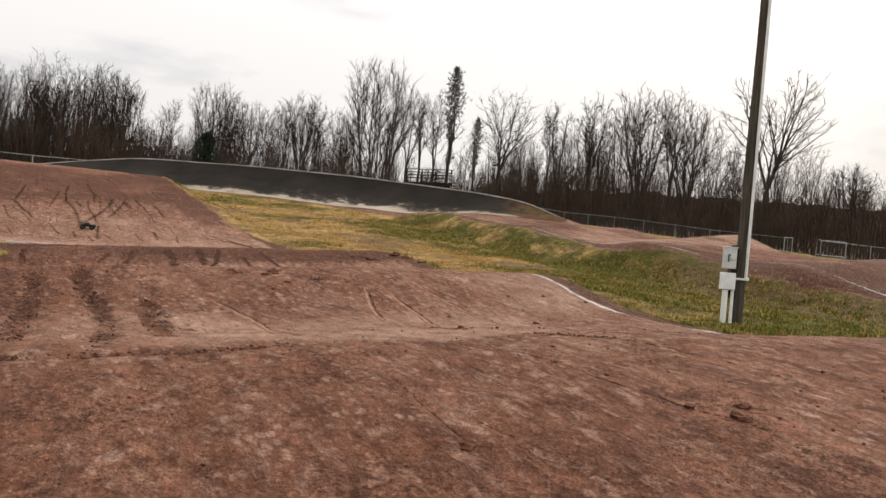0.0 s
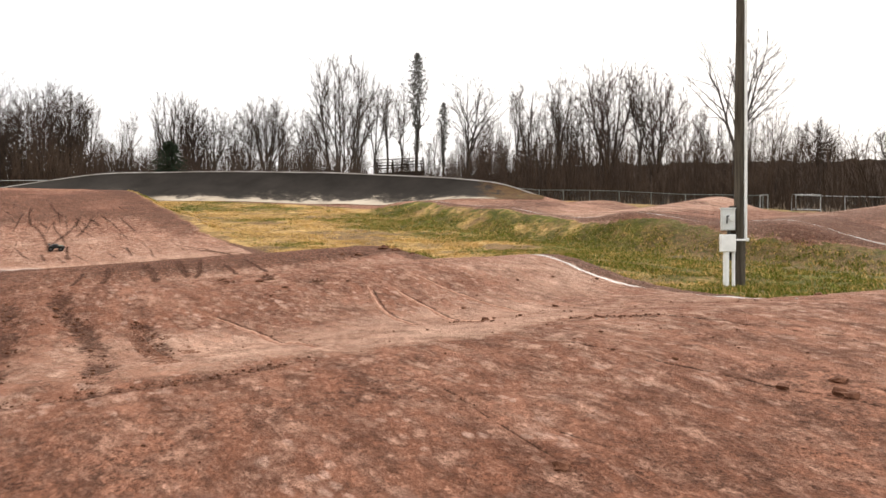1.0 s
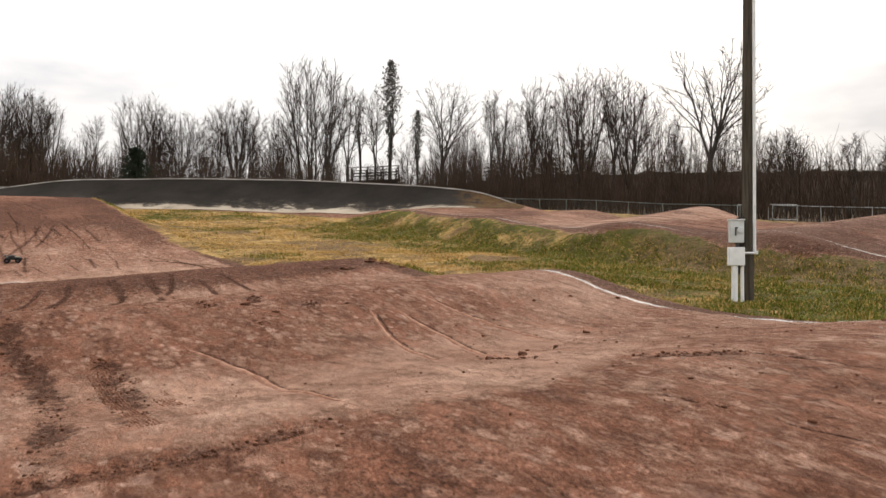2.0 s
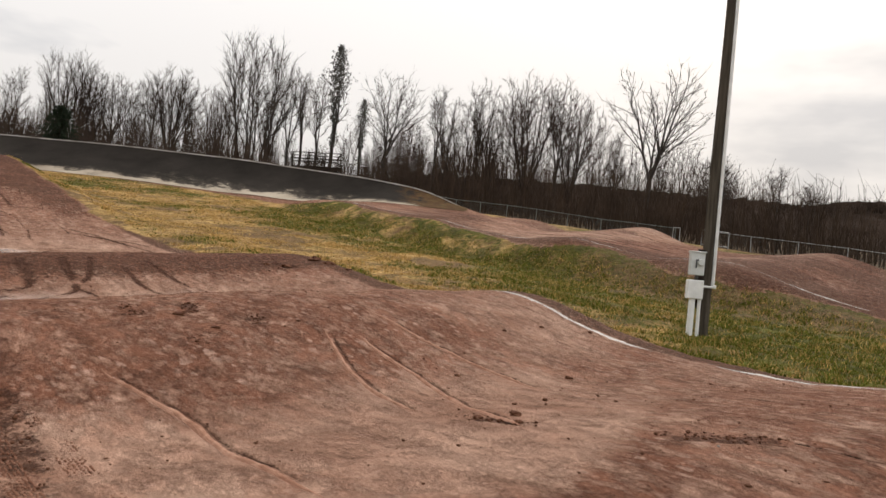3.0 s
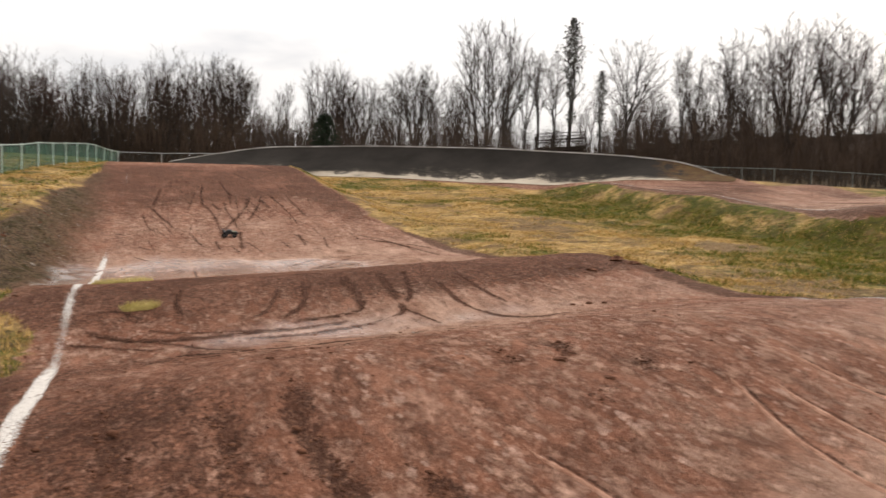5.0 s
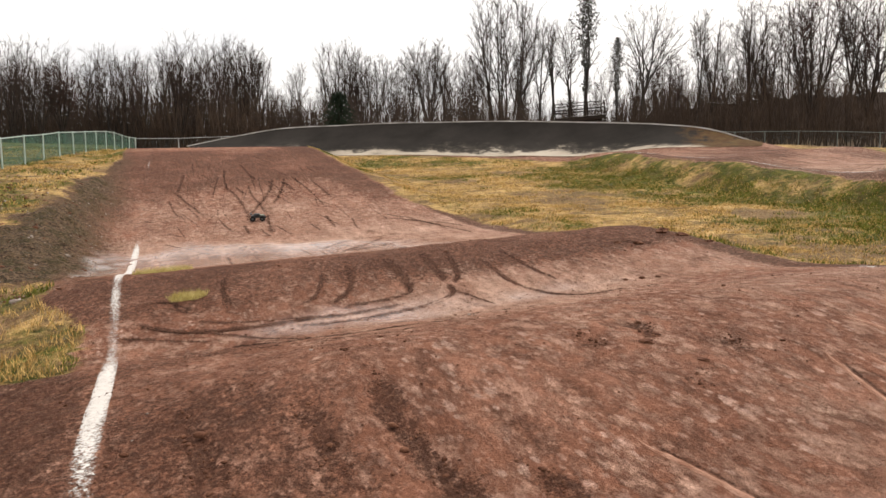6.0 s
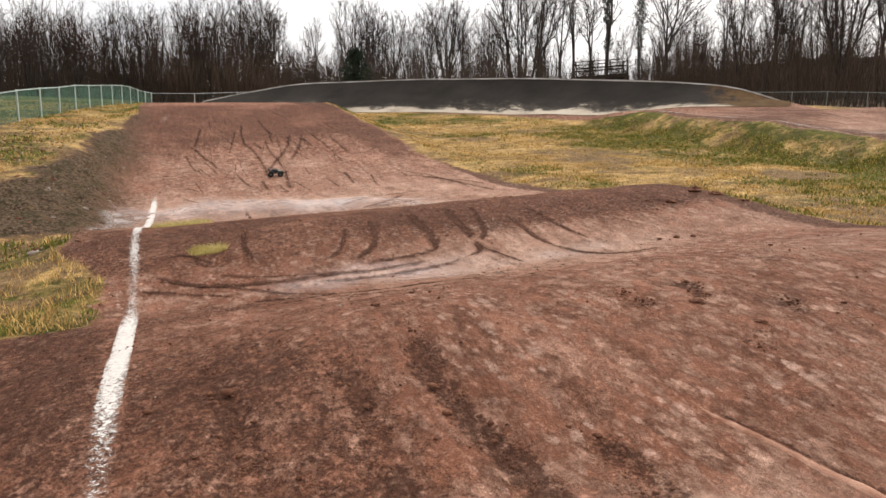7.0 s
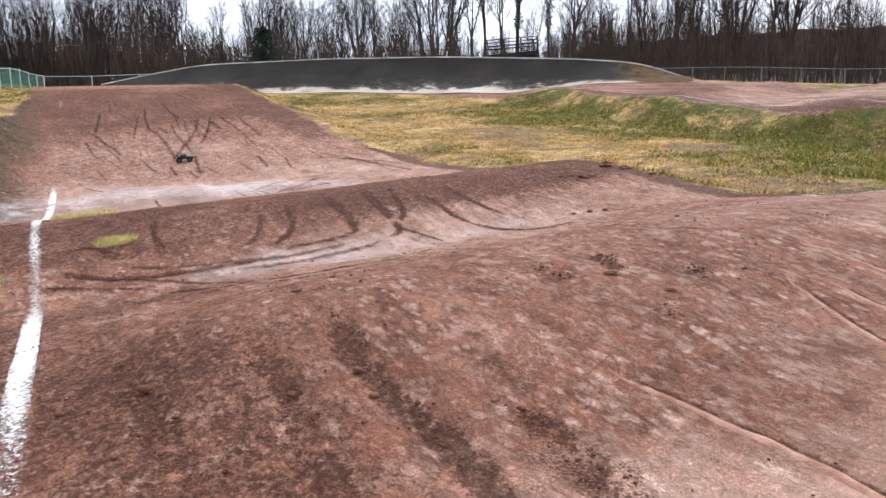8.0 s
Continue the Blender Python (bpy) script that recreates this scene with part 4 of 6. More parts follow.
lay_line("left_edge_line", along, glide(LEFT_RUN, along) + 0.012 * rough(along, along * 0, 1.2, 41, 3), 0.155, left_wear, "white painted track edge line, chipped and muddy")
along = np.arange(4.6, 16, 0.06)
lay_line("right_edge_line", along, 7.75 + 0.05 * np.sin(along * 1.3), 0.10, right_wear, "thin white painted line along the grass edge")
along = np.arange(9.0, 33, 0.1)
lay_line("back_straight_line", along, 20.9 + 0.1 * np.sin(along), 0.13, lambda u: 0.3 + 0.12 * np.sin(u * 1.7), "faded white painted line on the far straight")


def tyre_mark(places, wide, much, parent):
    """A ribbon of churned soil where one wheel has run."""
    norm = DU[0] * DV[1] - DU[1] * DV[0]
    line = run_of(places, 0.12)
    ahead = np.gradient(line, axis=0)
    ahead /= np.hypot(*ahead.T)[:, None]
    out = np.stack([-ahead[:, 1], ahead[:, 0]], 1)
    fade = np.linspace(0, 1, len(line))
    ease = smooth(0, 0.12, fade) * (1 - smooth(0.8, 1.0, fade))
    swell = 1 + 0.35 * rough(line[:, 0] * 3, line[:, 1] * 3, 1.0, 71, 2)
    verts, side, worn = [], [], []
    for s in (-1.3, -0.7, 0.0, 0.7, 1.3):
        uv = line + out * (s * wide * swell)[:, None]
        x, y = (uv[:, 0] * DV[1] - uv[:, 1] * DU[1]) / norm, (uv[:, 1] * DU[0] - uv[:, 0] * DV[0]) / norm
        z = height(x, y) + relief(x, y) * np.exp(-((np.hypot(x - CENTRE[0], y - CENTRE[1]) - 6) / 30) ** 2)
        z = z + 0.005 + 0.016 * smooth(17, 30, uv[:, 0]) - (0.012 if abs(s) < 0.5 else 0.0) * (1 - smooth(17, 24, uv[:, 0]))
        verts += list(np.stack([x, y, z], 1))
        side += [abs(s) / 1.3] * len(line)
        worn += list(0.55 * (much - 0.7) + 0.18 - 0.9 * (1 - ease))
    n = len(line)
    faces = [(c * n + k, c * n + k + 1, c * n + k + n + 1, c * n + k + n) for c in range(4) for k in range(n - 1)]
    ob = mesh_object("tyre_mark", verts, faces, CHURNED, parent)
    for key, values in (("side", side), ("worn", worn), ("depth", np.tile(1 - 0.28 * smooth(17, 24, line[:, 0]), 5))):
        ob.data.attributes.new(key, "FLOAT", "POINT").data.foreach_set("value", np.array(values, np.float32))


def ridge(places, wide, tall, parent):
    """A low crest of pale clay pushed up beside a groove."""
    norm = DU[0] * DV[1] - DU[1] * DV[0]
    line = run_of(places, 0.05)
    ahead = np.gradient(line, axis=0)
    ahead /= np.hypot(*ahead.T)[:, None]
    out = np.stack([-ahead[:, 1], ahead[:, 0]], 1)
    f = np.linspace(0, 1, len(line))
    swell = (0.65 + 0.6 * np.abs(rough(line[:, 0] * 4, line[:, 1] * 4, 1.0, 72, 3))) * smooth(0, 0.15, f) * (1 - smooth(0.8, 1, f))
    verts = []
    for s, lift in ((-1.0, -0.3), (-0.45, 0.75), (0.1, 1.0), (0.55, 0.6), (1.0, -0.3)):
        uv = line + out * (s * wide * swell + wide + 0.02)[:, None]
        x, y = (uv[:, 0] * DV[1] - uv[:, 1] * DU[1]) / norm, (uv[:, 1] * DU[0] - uv[:, 0] * DV[0]) / norm
        z = height(x, y) + relief(x, y) * np.exp(-((np.hypot(x - CENTRE[0], y - CENTRE[1]) - 6) / 30) ** 2)
        verts += list(np.stack([x, y, z + lift * tall * swell], 1))
    n = len(line)
    faces = [(c * n + k, c * n + k + 1, c * n + k + n + 1, c * n + k + n) for c in range(4) for k in range(n - 1)]
    mesh_object("clay_ridge", verts, faces, RIDGE, parent, "pale crest of clay beside a groove")


for places in CRACKS[:3] + CRACKS[5:6]:
    ridge(places, 0.03, 0.016, TRACK)
for places, wide, much in ruts():
    if places[0][0] > 12 or wide < 0.03:
        tyre_mark(places, wide, much, TRACK)


def world_of(u, v):
    norm = DU[0] * DV[1] - DU[1] * DV[0]
    return (u * DV[1] - v * DU[1]) / norm, (v * DU[0] - u * DV[0]) / norm


# ---------------------------------------------------------------- utility pole with its boxes
def utility_pole(x, y):
    z = ground_at(x, y)
    pole = new("utility_pole")
    pole.location = (x, y, z)
    bm = bmesh.new()
    rings = []
    for k in range(15):
        h = -0.3 + k * 0.8
        rings.append([bm.verts.new((math.cos(a) * (0.122 - 0.003 * k) + 0.006 * math.sin(k), math.sin(a) * (0.122 - 0.003 * k), h)) for a in np.linspace(0, 2 * math.pi, 17)[:-1]])
    for one, two in zip(rings, rings[1:]):
        for k in range(16):
            bm.faces.new((one[k], one[(k + 1) % 16], two[(k + 1) % 16], two[k]))
    bm.faces.new(rings[-1])
    part("post", bm, POLE_WOOD, pole, shade=True)
    # conduit that climbs the front of the post
    bm = tube_bm((0.075, -0.13, 0.98), (0.055, -0.10, 10.6), 0.032, sides=12)
    for h in (2.2, 4.4, 6.6, 8.8):
        box_bm((0.075, 0.02, 0.03), (0.08 - 0.004 * h / 1.6, -0.135 + 0.0045 * h, h), bm=bm)
    part("riser_conduit", bm, PVC, pole, "white plastic conduit climbing the post")
    bm = tube_bm((-0.16, -0.16, 0.97), (0.11, -0.145, 0.97), 0.024)
    box_bm((0.07, 0.07, 0.07), (0.1, -0.14, 0.98), 0.012, bm=bm)
    part("elbow", bm, PVC, pole, "white plastic elbow")
    part("mounting_board", box_bm((0.14, 0.05, 1.15), (-0.19, -0.08, 1.12), 0.006), TIMBER, pole, "dark back board")
    turn = Matrix.Rotation(radians(-14), 4, "Z")
    meter = part("meter_box", box_bm((0.27, 0.17, 0.45), (-0.33, -0.17, 1.40), 0.015, turn), BOX_GREY, pole, "weathered pale grey meter box")
    bm = box_bm((0.30, 0.20, 0.025), (-0.33, -0.175, 1.632), 0.006, turn)
    part("lid", bm, BOX_GREY, meter)
    part("meter_dome", tube_bm((-0.285, -0.245, 1.43), (-0.30, -0.30, 1.43), 0.07, 0.058, sides=20), BOX_GREY, meter, "round pale meter dome")
    bm = box_bm((0.028, 0.02, 0.17), (-0.385, -0.262, 1.40), 0.006, turn)
    box_bm((0.06, 0.02, 0.03), (-0.37, -0.264, 1.47), 0.006, turn, bm)
    part("hasp", bm, DARK_METAL, meter, "dark steel hasp")
    box = part("junction_box", box_bm((0.31, 0.15, 0.37), (-0.33, -0.17, 0.90), 0.012, turn), PVC, pole, "flat white junction box")
    part("cover", box_bm((0.285, 0.012, 0.345), (-0.35, -0.247, 0.90), 0.004, turn), PVC, box)
    part("nipple", tube_bm((-0.31, -0.17, 1.07), (-0.31, -0.17, 1.19), 0.035), DARK_METAL, pole, "dark pipe joint")
    part("wide_conduit", tube_bm((-0.36, -0.17, -0.1), (-0.36, -0.17, 0.74), 0.062, sides=14), PVC, pole, "wide white plastic pipe")
    part("thin_conduit", tube_bm((-0.205, -0.19, -0.15), (-0.215, -0.19, 0.74), 0.034, sides=12), PVC, pole, "thin white plastic pipe")
    tagged(pole, "weathered wooden utility pole with meter box and white conduits", "utility pole")
    return pole


utility_pole(6.5, 15.6)


# ---------------------------------------------------------------- fences
def chain_wires(a, b, za, zb, tall, gap):
    """Crossing wires of one bay, as three-sided strands."""
    a, b = np.array([*a, za + 0.06]), np.array([*b, zb + 0.06])
    long = float(np.hypot(*(b - a)[:2]))
    verts, faces = [], []
    out = np.array([-(b - a)[1], (b - a)[0], 0]) / long * 0.0022
    count = int(long / gap) + int(tall / gap)
    for way in (1, -1):
        for k in range(count):
            s0 = k * gap - (tall if way > 0 else 0)
            ends = []
            for h in (0.0, tall):
                s = s0 + h if way > 0 else s0 + tall - h
                ends.append((s, h))
            (s1, h1), (s2, h2) = ends
            if s2 < s1:
                (s1, h1), (s2, h2) = (s2, h2), (s1, h1)
            if s2 <= 0 or s1 >= long:
                continue
            if s1 < 0:
                h1, s1 = h1 + (h2 - h1) * (0 - s1) / (s2 - s1), 0
            if s2 > long:
                h2, s2 = h1 + (h2 - h1) * (long - s1) / (s2 - s1), long
            p, q = a + (b - a) * s1 / long + (0, 0, h1), a + (b - a) * s2 / long + (0, 0, h2)
            n = len(verts)
            up = np.array([0, 0, 0.0024])
            for c in (p, q):
                verts += [c + up, c - up + out, c - up - out]
            faces += [(n, n + 1, n + 4, n + 3), (n + 1, n + 2, n + 5, n + 4), (n + 2, n, n + 3, n + 5)]
    return verts, faces


def fence(points, tall, bay, label, screened=(), post_material=GALVANISED, post_r=0.032, gap=0.16, sag=0.0):
    run = new("chain_link_fence")
    places = []
    for (x0, y0), (x1, y1) in zip(points, points[1:]):
        n = max(1, round(math.hypot(x1 - x0, y1 - y0) / bay))
        places += [(x0 + (x1 - x0) * k / n, y0 + (y1 - y0) * k / n) for k in range(n)]
    places.append(points[-1])
    run.location = (*places[0], ground_at(*places[0]))
    shift = Matrix.Translation(run.location).inverted()
    r = random.Random(len(places))
    level = [ground_at(*p) for p in places]
    tops = [g + tall + r.uniform(-sag, sag) for g in level]
    for (x, y), g, top in zip(places, level, tops):
        lean = r.uniform(-0.03, 0.03)
        bm = tube_bm((x, y, g - 0.1), (x + lean, y, top + 0.02), post_r, sides=8)
        bmesh.ops.create_uvsphere(bm, u_segments=8, v_segments=4, radius=post_r * 1.15, matrix=Matrix.Translation((x + lean, y, top + 0.02)))
        bmesh.ops.transform(bm, matrix=shift, verts=bm.verts)
        part("post", bm, post_material, run)
    for k in range(len(places) - 1):
        p, q = places[k], places[k + 1]
        bm = tube_bm((*p, tops[k]), (*q, tops[k + 1]), 0.021, sides=6)
        bmesh.ops.transform(bm, matrix=shift, verts=bm.verts)
        part("top_rail", bm, post_material, run)
        verts, faces = chain_wires(p, q, level[k], level[k + 1], tall - 0.08, gap)
        off = np.array(run.location)
        mesh_object("wire_mesh", [np.array(v) - off for v in verts], faces, WIRE, run, flat=True)
        if any(lo <= k < hi for lo, hi in screened):
            away = Vector((q[1] - p[1], p[0] - q[0], 0)).normalized() * -0.06
            cols, rows_ = 8, 4
            bm = bmesh.new()
            sheet = []
            for i in range(cols + 1):
                f = i / cols
                base = Vector((p[0] + (q[0] - p[0]) * f, p[1] + (q[1] - p[1]) * f, level[k] + (level[k + 1] - level[k]) * f + 0.03))
                h = tops[k] + (tops[k + 1] - tops[k]) * f - base.z - 0.03
                sheet.append([bm.verts.new(base + away * (1 + 0.5 * math.sin(5 * f + j)) + Vector((0, 0, h * j / rows_))) for j in range(rows_ + 1)])
            for i in range(cols):
                for j in range(rows_):
                    bm.faces.new((sheet[i][j], sheet[i + 1][j], sheet[i + 1][j + 1], sheet[i][j + 1]))
            bmesh.ops.transform(bm, matrix=shift, verts=bm.verts)
            part("wind_screen", bm, SCREEN, run, "green woven wind screen", shade=True)
    return tagged(run, label, "fence")


fence([(-20.0, 18.2), (-25.4, 30.6), (-36.0, 55.0)], 1.18, 2.8, "low chain-link fence hung with green wind screen", ((0, 99),), POST_GREEN, sag=0.025)
fence([(-36.0, 55.0), (-27.0, 58.5)], 1.18, 3.2, "bare galvanised chain-link fence in front of dark woods")
fence([(7.0, 69.0), (14.5, 61.5), (24.3, 50.5)], 1.1, 3.0, "galvanised chain-link fence before the woods", (), DULL_STEEL, post_r=0.026, sag=0.03)
fence([(26.2, 49.6), (34.0, 45.0), (46.0, 36.0)], 1.1, 3.0, "galvanised chain-link fence with bright top rail", post_r=0.026)


def gate_wing(a, b, tall):
    """A short tubular wing beside the gap in the fence."""
    wing = new("gate_wing")
    ga, gb = ground_at(*a), ground_at(*b)
    wing.location = (*a, ga)
    shift = Matrix.Translation(wing.location).inverted()
    for name, p, q in (("post", (*a, ga - 0.1), (*a, ga + tall)), ("post", (*b, gb - 0.1), (*b, gb + tall - 0.06)), ("top_rail", (*a, ga + tall), (*b, gb + tall)),
                       ("bottom_rail", (*a, ga + 0.12), (*b, gb + 0.12))):
        bm = tube_bm(p, q, 0.026, sides=8)
        bmesh.ops.transform(bm, matrix=shift, verts=bm.verts)
        part(name, bm, GALVANISED, wing)
    return tagged(wing, "bright tubular steel gate wing beside the gap", "gate", "gate wings")


gate_wing((24.5, 50.2), (23.6, 49.5), 1.15)
gate_wing((26.0, 49.8), (27.4, 48.6), 1.15)


# ---------------------------------------------------------------- viewing platform behind the turn
def platform(x, y, z, wide, deep, turn):
    stand = new("viewing_platform")
    stand.location, stand.rotation_euler = (x, y, z), (0, radians(-4.0), radians(turn))
    drop = z - ground_at(x, y) + 0.3
    for k in range(7):
        part("deck_board", box_bm((wide, deep / 7 - 0.015, 0.045), (0, -deep / 2 + (k + 0.5) * deep / 7, 0), 0.005), DECK_WOOD, stand)
    part("front_beam", box_bm((wide, 0.06, 0.26), (0, -deep / 2 - 0.035, -0.12), 0.006), TIMBER, stand, "dark timber edge beam")
    part("rear_beam", box_bm((wide, 0.06, 0.26), (0, deep / 2 + 0.035, -0.12), 0.006), TIMBER, stand)
    for k in range(4):
        px = -wide / 2 + 0.06 + k * (wide - 0.12) / 3
        for py in (-deep / 2 + 0.05, deep / 2 - 0.05):
            part("post", box_bm((0.1, 0.1, 1.08 + drop), (px, py, (1.08 - drop) / 2), 0.008), TIMBER, stand)
    for py in (-deep / 2 + 0.05, deep / 2 - 0.05):
        part("hand_rail", box_bm((wide + 0.1, 0.13, 0.05), (0, py, 1.1), 0.008), TIMBER, stand)
        part("middle_rail", box_bm((wide, 0.04, 0.10), (0, py - 0.07, 0.60), 0.005), TIMBER, stand)
    for side in (-1, 1):
        part("side_rail", box_bm((0.06, deep, 0.08), (side * (wide / 2 - 0.06), 0, 1.0), 0.005), TIMBER, stand)
    return tagged(stand, "dark weathered timber viewing platform with railings", "platform")


platform(-1.8, 61.2, 7.85, 3.9, 2.2, 4)


# ---------------------------------------------------------------- bare winter trees
class Limbs:
    """Collects tapered branches as prisms."""

    def __init__(self):
        self.verts, self.faces = [], []

    def spike(self, a, b, rad):
        """One twig, pointed at its end."""
        side = (b - a).orthogonal().normalized() * rad
        other = (b - a).normalized().cross(side)
        n = len(self.verts)
        self.verts += [a + side, a - side * 0.5 + other * 0.87, a - side * 0.5 - other * 0.87, b]
        self.faces += [(n, n + 1, n + 3), (n + 1, n + 2, n + 3), (n + 2, n, n + 3)]

    def limb(self, points, radii, sides):
        start = len(self.verts)
        for k, (p, rad) in enumerate(zip(points, radii)):
            ahead = (points[min(k + 1, len(points) - 1)] - points[max(k - 1, 0)]).normalized()
            side = ahead.orthogonal().normalized()
            other = ahead.cross(side)
            for s in range(sides):
                a = 2 * math.pi * s / sides
                self.verts.append(p + (side * math.cos(a) + other * math.sin(a)) * rad)
        for k in range(len(points) - 1):
            for s in range(sides):
                a, b = start + k * sides + s, start + k * sides + (s + 1) % sides
                self.faces.append((a, b, b + sides, a + sides))


# Each kind: half width and middle of the crown for a tree 9.6 m tall, the height of the fork, where the branches begin,
# how wide they open, how they lift and wander, the branches of a stem, and the side branches and twigs to the metre.
SHAPES = {
    "fan": dict(wide=2.75, middle=0.56, fork=0.05, bare=0.24, open=0.52, lift=0.10, wander=0.06, count=(9, 2.7, 8.0), twig=0.75),
    "broad": dict(wide=2.5, middle=0.58, fork=0.12, bare=0.22, open=0.58, lift=0.10, wander=0.07, count=(9, 2.7, 8.0), twig=0.7),
    "narrow": dict(wide=1.5, middle=0.56, fork=0.30, bare=0.18, open=0.68, lift=0.12, wander=0.09, count=(11, 3.0, 8.0), twig=0.6),
    "open": dict(wide=3.4, middle=0.64, fork=0.30, bare=0.12, open=0.66, lift=0.04, wander=0.07, count=(10, 1.8, 4.5), twig=0.75),
    "stems": dict(wide=1.9, middle=0.60, fork=0.06, bare=0.22, open=0.64, lift=0.12, wander=0.09, count=(9, 2.8, 8.0), twig=0.6),
    "far": dict(wide=1.9, middle=0.58, fork=0.10, bare=0.20, open=0.70, lift=0.10, wander=0.10, count=(8, 2.0, 4.5), twig=0.8),
}
TALL = 9.6


def crown_edge(shape, z, a, phase):
    """How far the crown reaches from its axis at the height z, towards the side a."""
    t, m = z / TALL, shape["middle"]
    if t >= 1:
        return 0.0
    k = math.sqrt(max(0.0, 1 - ((t - m) / (1 - m)) ** 2)) if t > m else 0.34 + 0.66 * float(smooth(0.0, m, t))
    return shape["wide"] * k * (1 + 0.13 * math.sin(2 * a + phase) + 0.10 * math.sin(5 * a + 2 * phase + 4 * t))


def bough(r, foot, ahead, long, parts, shape, lift):
    """The bent line of one branch."""
    points, d = [foot], ahead
    for _ in range(parts):
        w = shape["wander"]
        d = (d + Vector((r.gauss(0, w), r.gauss(0, w), r.gauss(0, w) + lift))).normalized()
        points.append(points[-1] + d * long / parts)
    return points


def side_shoots(r, line, radii, count, low, shape):
    """Where side shoots leave a branch: (place along it, foot, way, radius there)."""
    parts, turn = len(line) - 1, r.uniform(0, 6.28)
    for k in range(count):
        f = low + (0.98 - low) * ((k + r.random()) / count) ** 1.05
        n = min(int(f * parts), parts - 1)
        foot = line[n].lerp(line[n + 1], f * parts - n)
        along = (line[n + 1] - line[n]).normalized()
        side = along.orthogonal().normalized()
        a = turn + 2.4 * k + r.uniform(-0.6, 0.6)
        wide = shape["open"] * r.uniform(0.65, 1.35)
        yield f, foot, (along * math.cos(wide) + (side * math.cos(a) + along.cross(side) * math.sin(a)) * math.sin(wide)).normalized(), radii[n]


def tree_model(kind, seed, stems=1, thick=0.016, bark=BARK, twig=TWIG, ivy=0):
    """A bare tree 9.6 metres tall at the origin: stems that fan out into a rounded crown of branches and fine twigs."""
    r = random.Random(seed)
    wood, twigs, shape, phase = Limbs(), Limbs(), SHAPES[kind], r.uniform(0, 6.28)
    fork = Vector((r.gauss(0, 0.1), r.gauss(0, 0.1), shape["fork"] * TALL))
    girth = TALL * thick
    if shape["fork"] > 0.08:
        wood.limb([Vector((0, 0, -0.3)), fork * 0.5 + Vector((r.gauss(0, 0.05), 0, 0)), fork], [girth * 1.25, girth, girth * 0.86], 7)
    for s in range(stems):
        a = 2.4 * s + phase + r.uniform(-0.3, 0.3)
        q = 0.12 + 0.62 * math.sqrt((s + 0.2) / stems) if stems > 1 else 0.12
        top = TALL * (shape["middle"] + (1 - shape["middle"]) * math.sqrt(1 - q * q)) * r.uniform(0.86, 0.95)
        out = Vector((math.cos(a), math.sin(a), 0))
        foot = fork if shape["fork"] > 0.08 else out * (0.05 * stems) + Vector((0, 0, -0.3))
        tip = out * q * shape["wide"] + Vector((0, 0, top))
        knee = foot.lerp(tip, 0.5) + out * shape["wide"] * r.uniform(-0.04, 0.14) + Vector((r.gauss(0, 0.12), r.gauss(0, 0.12), 0))
        steps = 8
        line = []
        for k in range(steps + 1):
            f = k / steps
            p = foot * (1 - f) ** 2 + knee * 2 * f * (1 - f) + tip * f * f
            line.append(p + Vector((r.gauss(0, 0.5), r.gauss(0, 0.5), 0)) * shape["wander"] * (1.4 * f if 0 < k else 0))
        rad = girth * r.uniform(0.7, 0.95) * (1.0 if stems < 3 else 0.62)
        radii = [max(0.012, rad * (1 - 0.9 * (k / steps) ** 0.85)) for k in range(steps + 1)]
        wood.limb(line, radii, 6)
        for f, start, way, _ in side_shoots(r, line, radii, 16, 0.55, shape):
            twigs.spike(start, start + (way + Vector((0, 0, 0.3))).normalized() * shape["twig"] * r.uniform(0.6, 1.3), 0.0095)
        for f, start, way, thickness in side_shoots(r, line, radii, shape["count"][0], shape["bare"], shape):
            # a branch grows until it meets the edge of the crown
            axis = Vector((start.x, start.y, 0))
            way = (way + 0.25 * (axis.normalized() if axis.length > 0.1 else Vector((0, 0, 0))) + Vector((0, 0, 0.12))).normalized()
            reach = 0.3
            while reach < 0.42 * TALL:
                p = start + way * reach + Vector((0, 0, 0.04 * reach * reach))
                if math.hypot(p.x, p.y) > crown_edge(shape, p.z, math.atan2(p.y, p.x), phase):
                    break
                reach += 0.15
            reach = max(0.75, reach * r.uniform(0.72, 1.0))
            limb = bough(r, start, way, reach, 4, shape, shape["lift"])
            thin = min(thickness * 0.6, 0.012 + 0.016 * reach)
            widths = [max(0.011, thin * (1 - 0.8 * k / 4)) for k in range(5)]
            wood.limb(limb, widths, 4)
            for g, start2, way2, thick2 in side_shoots(r, limb, widths, max(2, round(shape["count"][1] * reach)), 0.15, shape):
                long = max(0.35, reach * 0.44 * (1.12 - g) * r.uniform(0.6, 1.2))
                spray = bough(r, start2, way2, long, 2, shape, shape["lift"])
                fine = [min(thick2 * 0.75, 0.015), 0.011, 0.007]
                twigs.limb(spray, fine, 3)
                for h, start3, way3, _ in side_shoots(r, spray, fine, max(2, round(shape["count"][2] * long)), 0.1, shape):
                    twigs.spike(start3, start3 + (way3 + Vector((0, 0, 0.25))).normalized() * shape["twig"] * r.uniform(0.45, 1.1), 0.0092)
    tree = new("tree")
    mesh_object("trunk", wood.verts, wood.faces, bark, tree)
    mesh_object("crown", twigs.verts, twigs.faces, twig, tree, "fine bare twigs", flat=True)
    if ivy:
        verts, faces = [], []
        for k in range(ivy):
            h = 9.5 - 6.6 * r.random() ** 1.15
            near = 0.12 + 1.0 * max(0, 1 - abs(h - 7.2) / 2.5) * (0.45 + 0.55 * math.sin(h * 4.3) ** 2) + 0.25 * math.sin(h * 2.3) ** 4
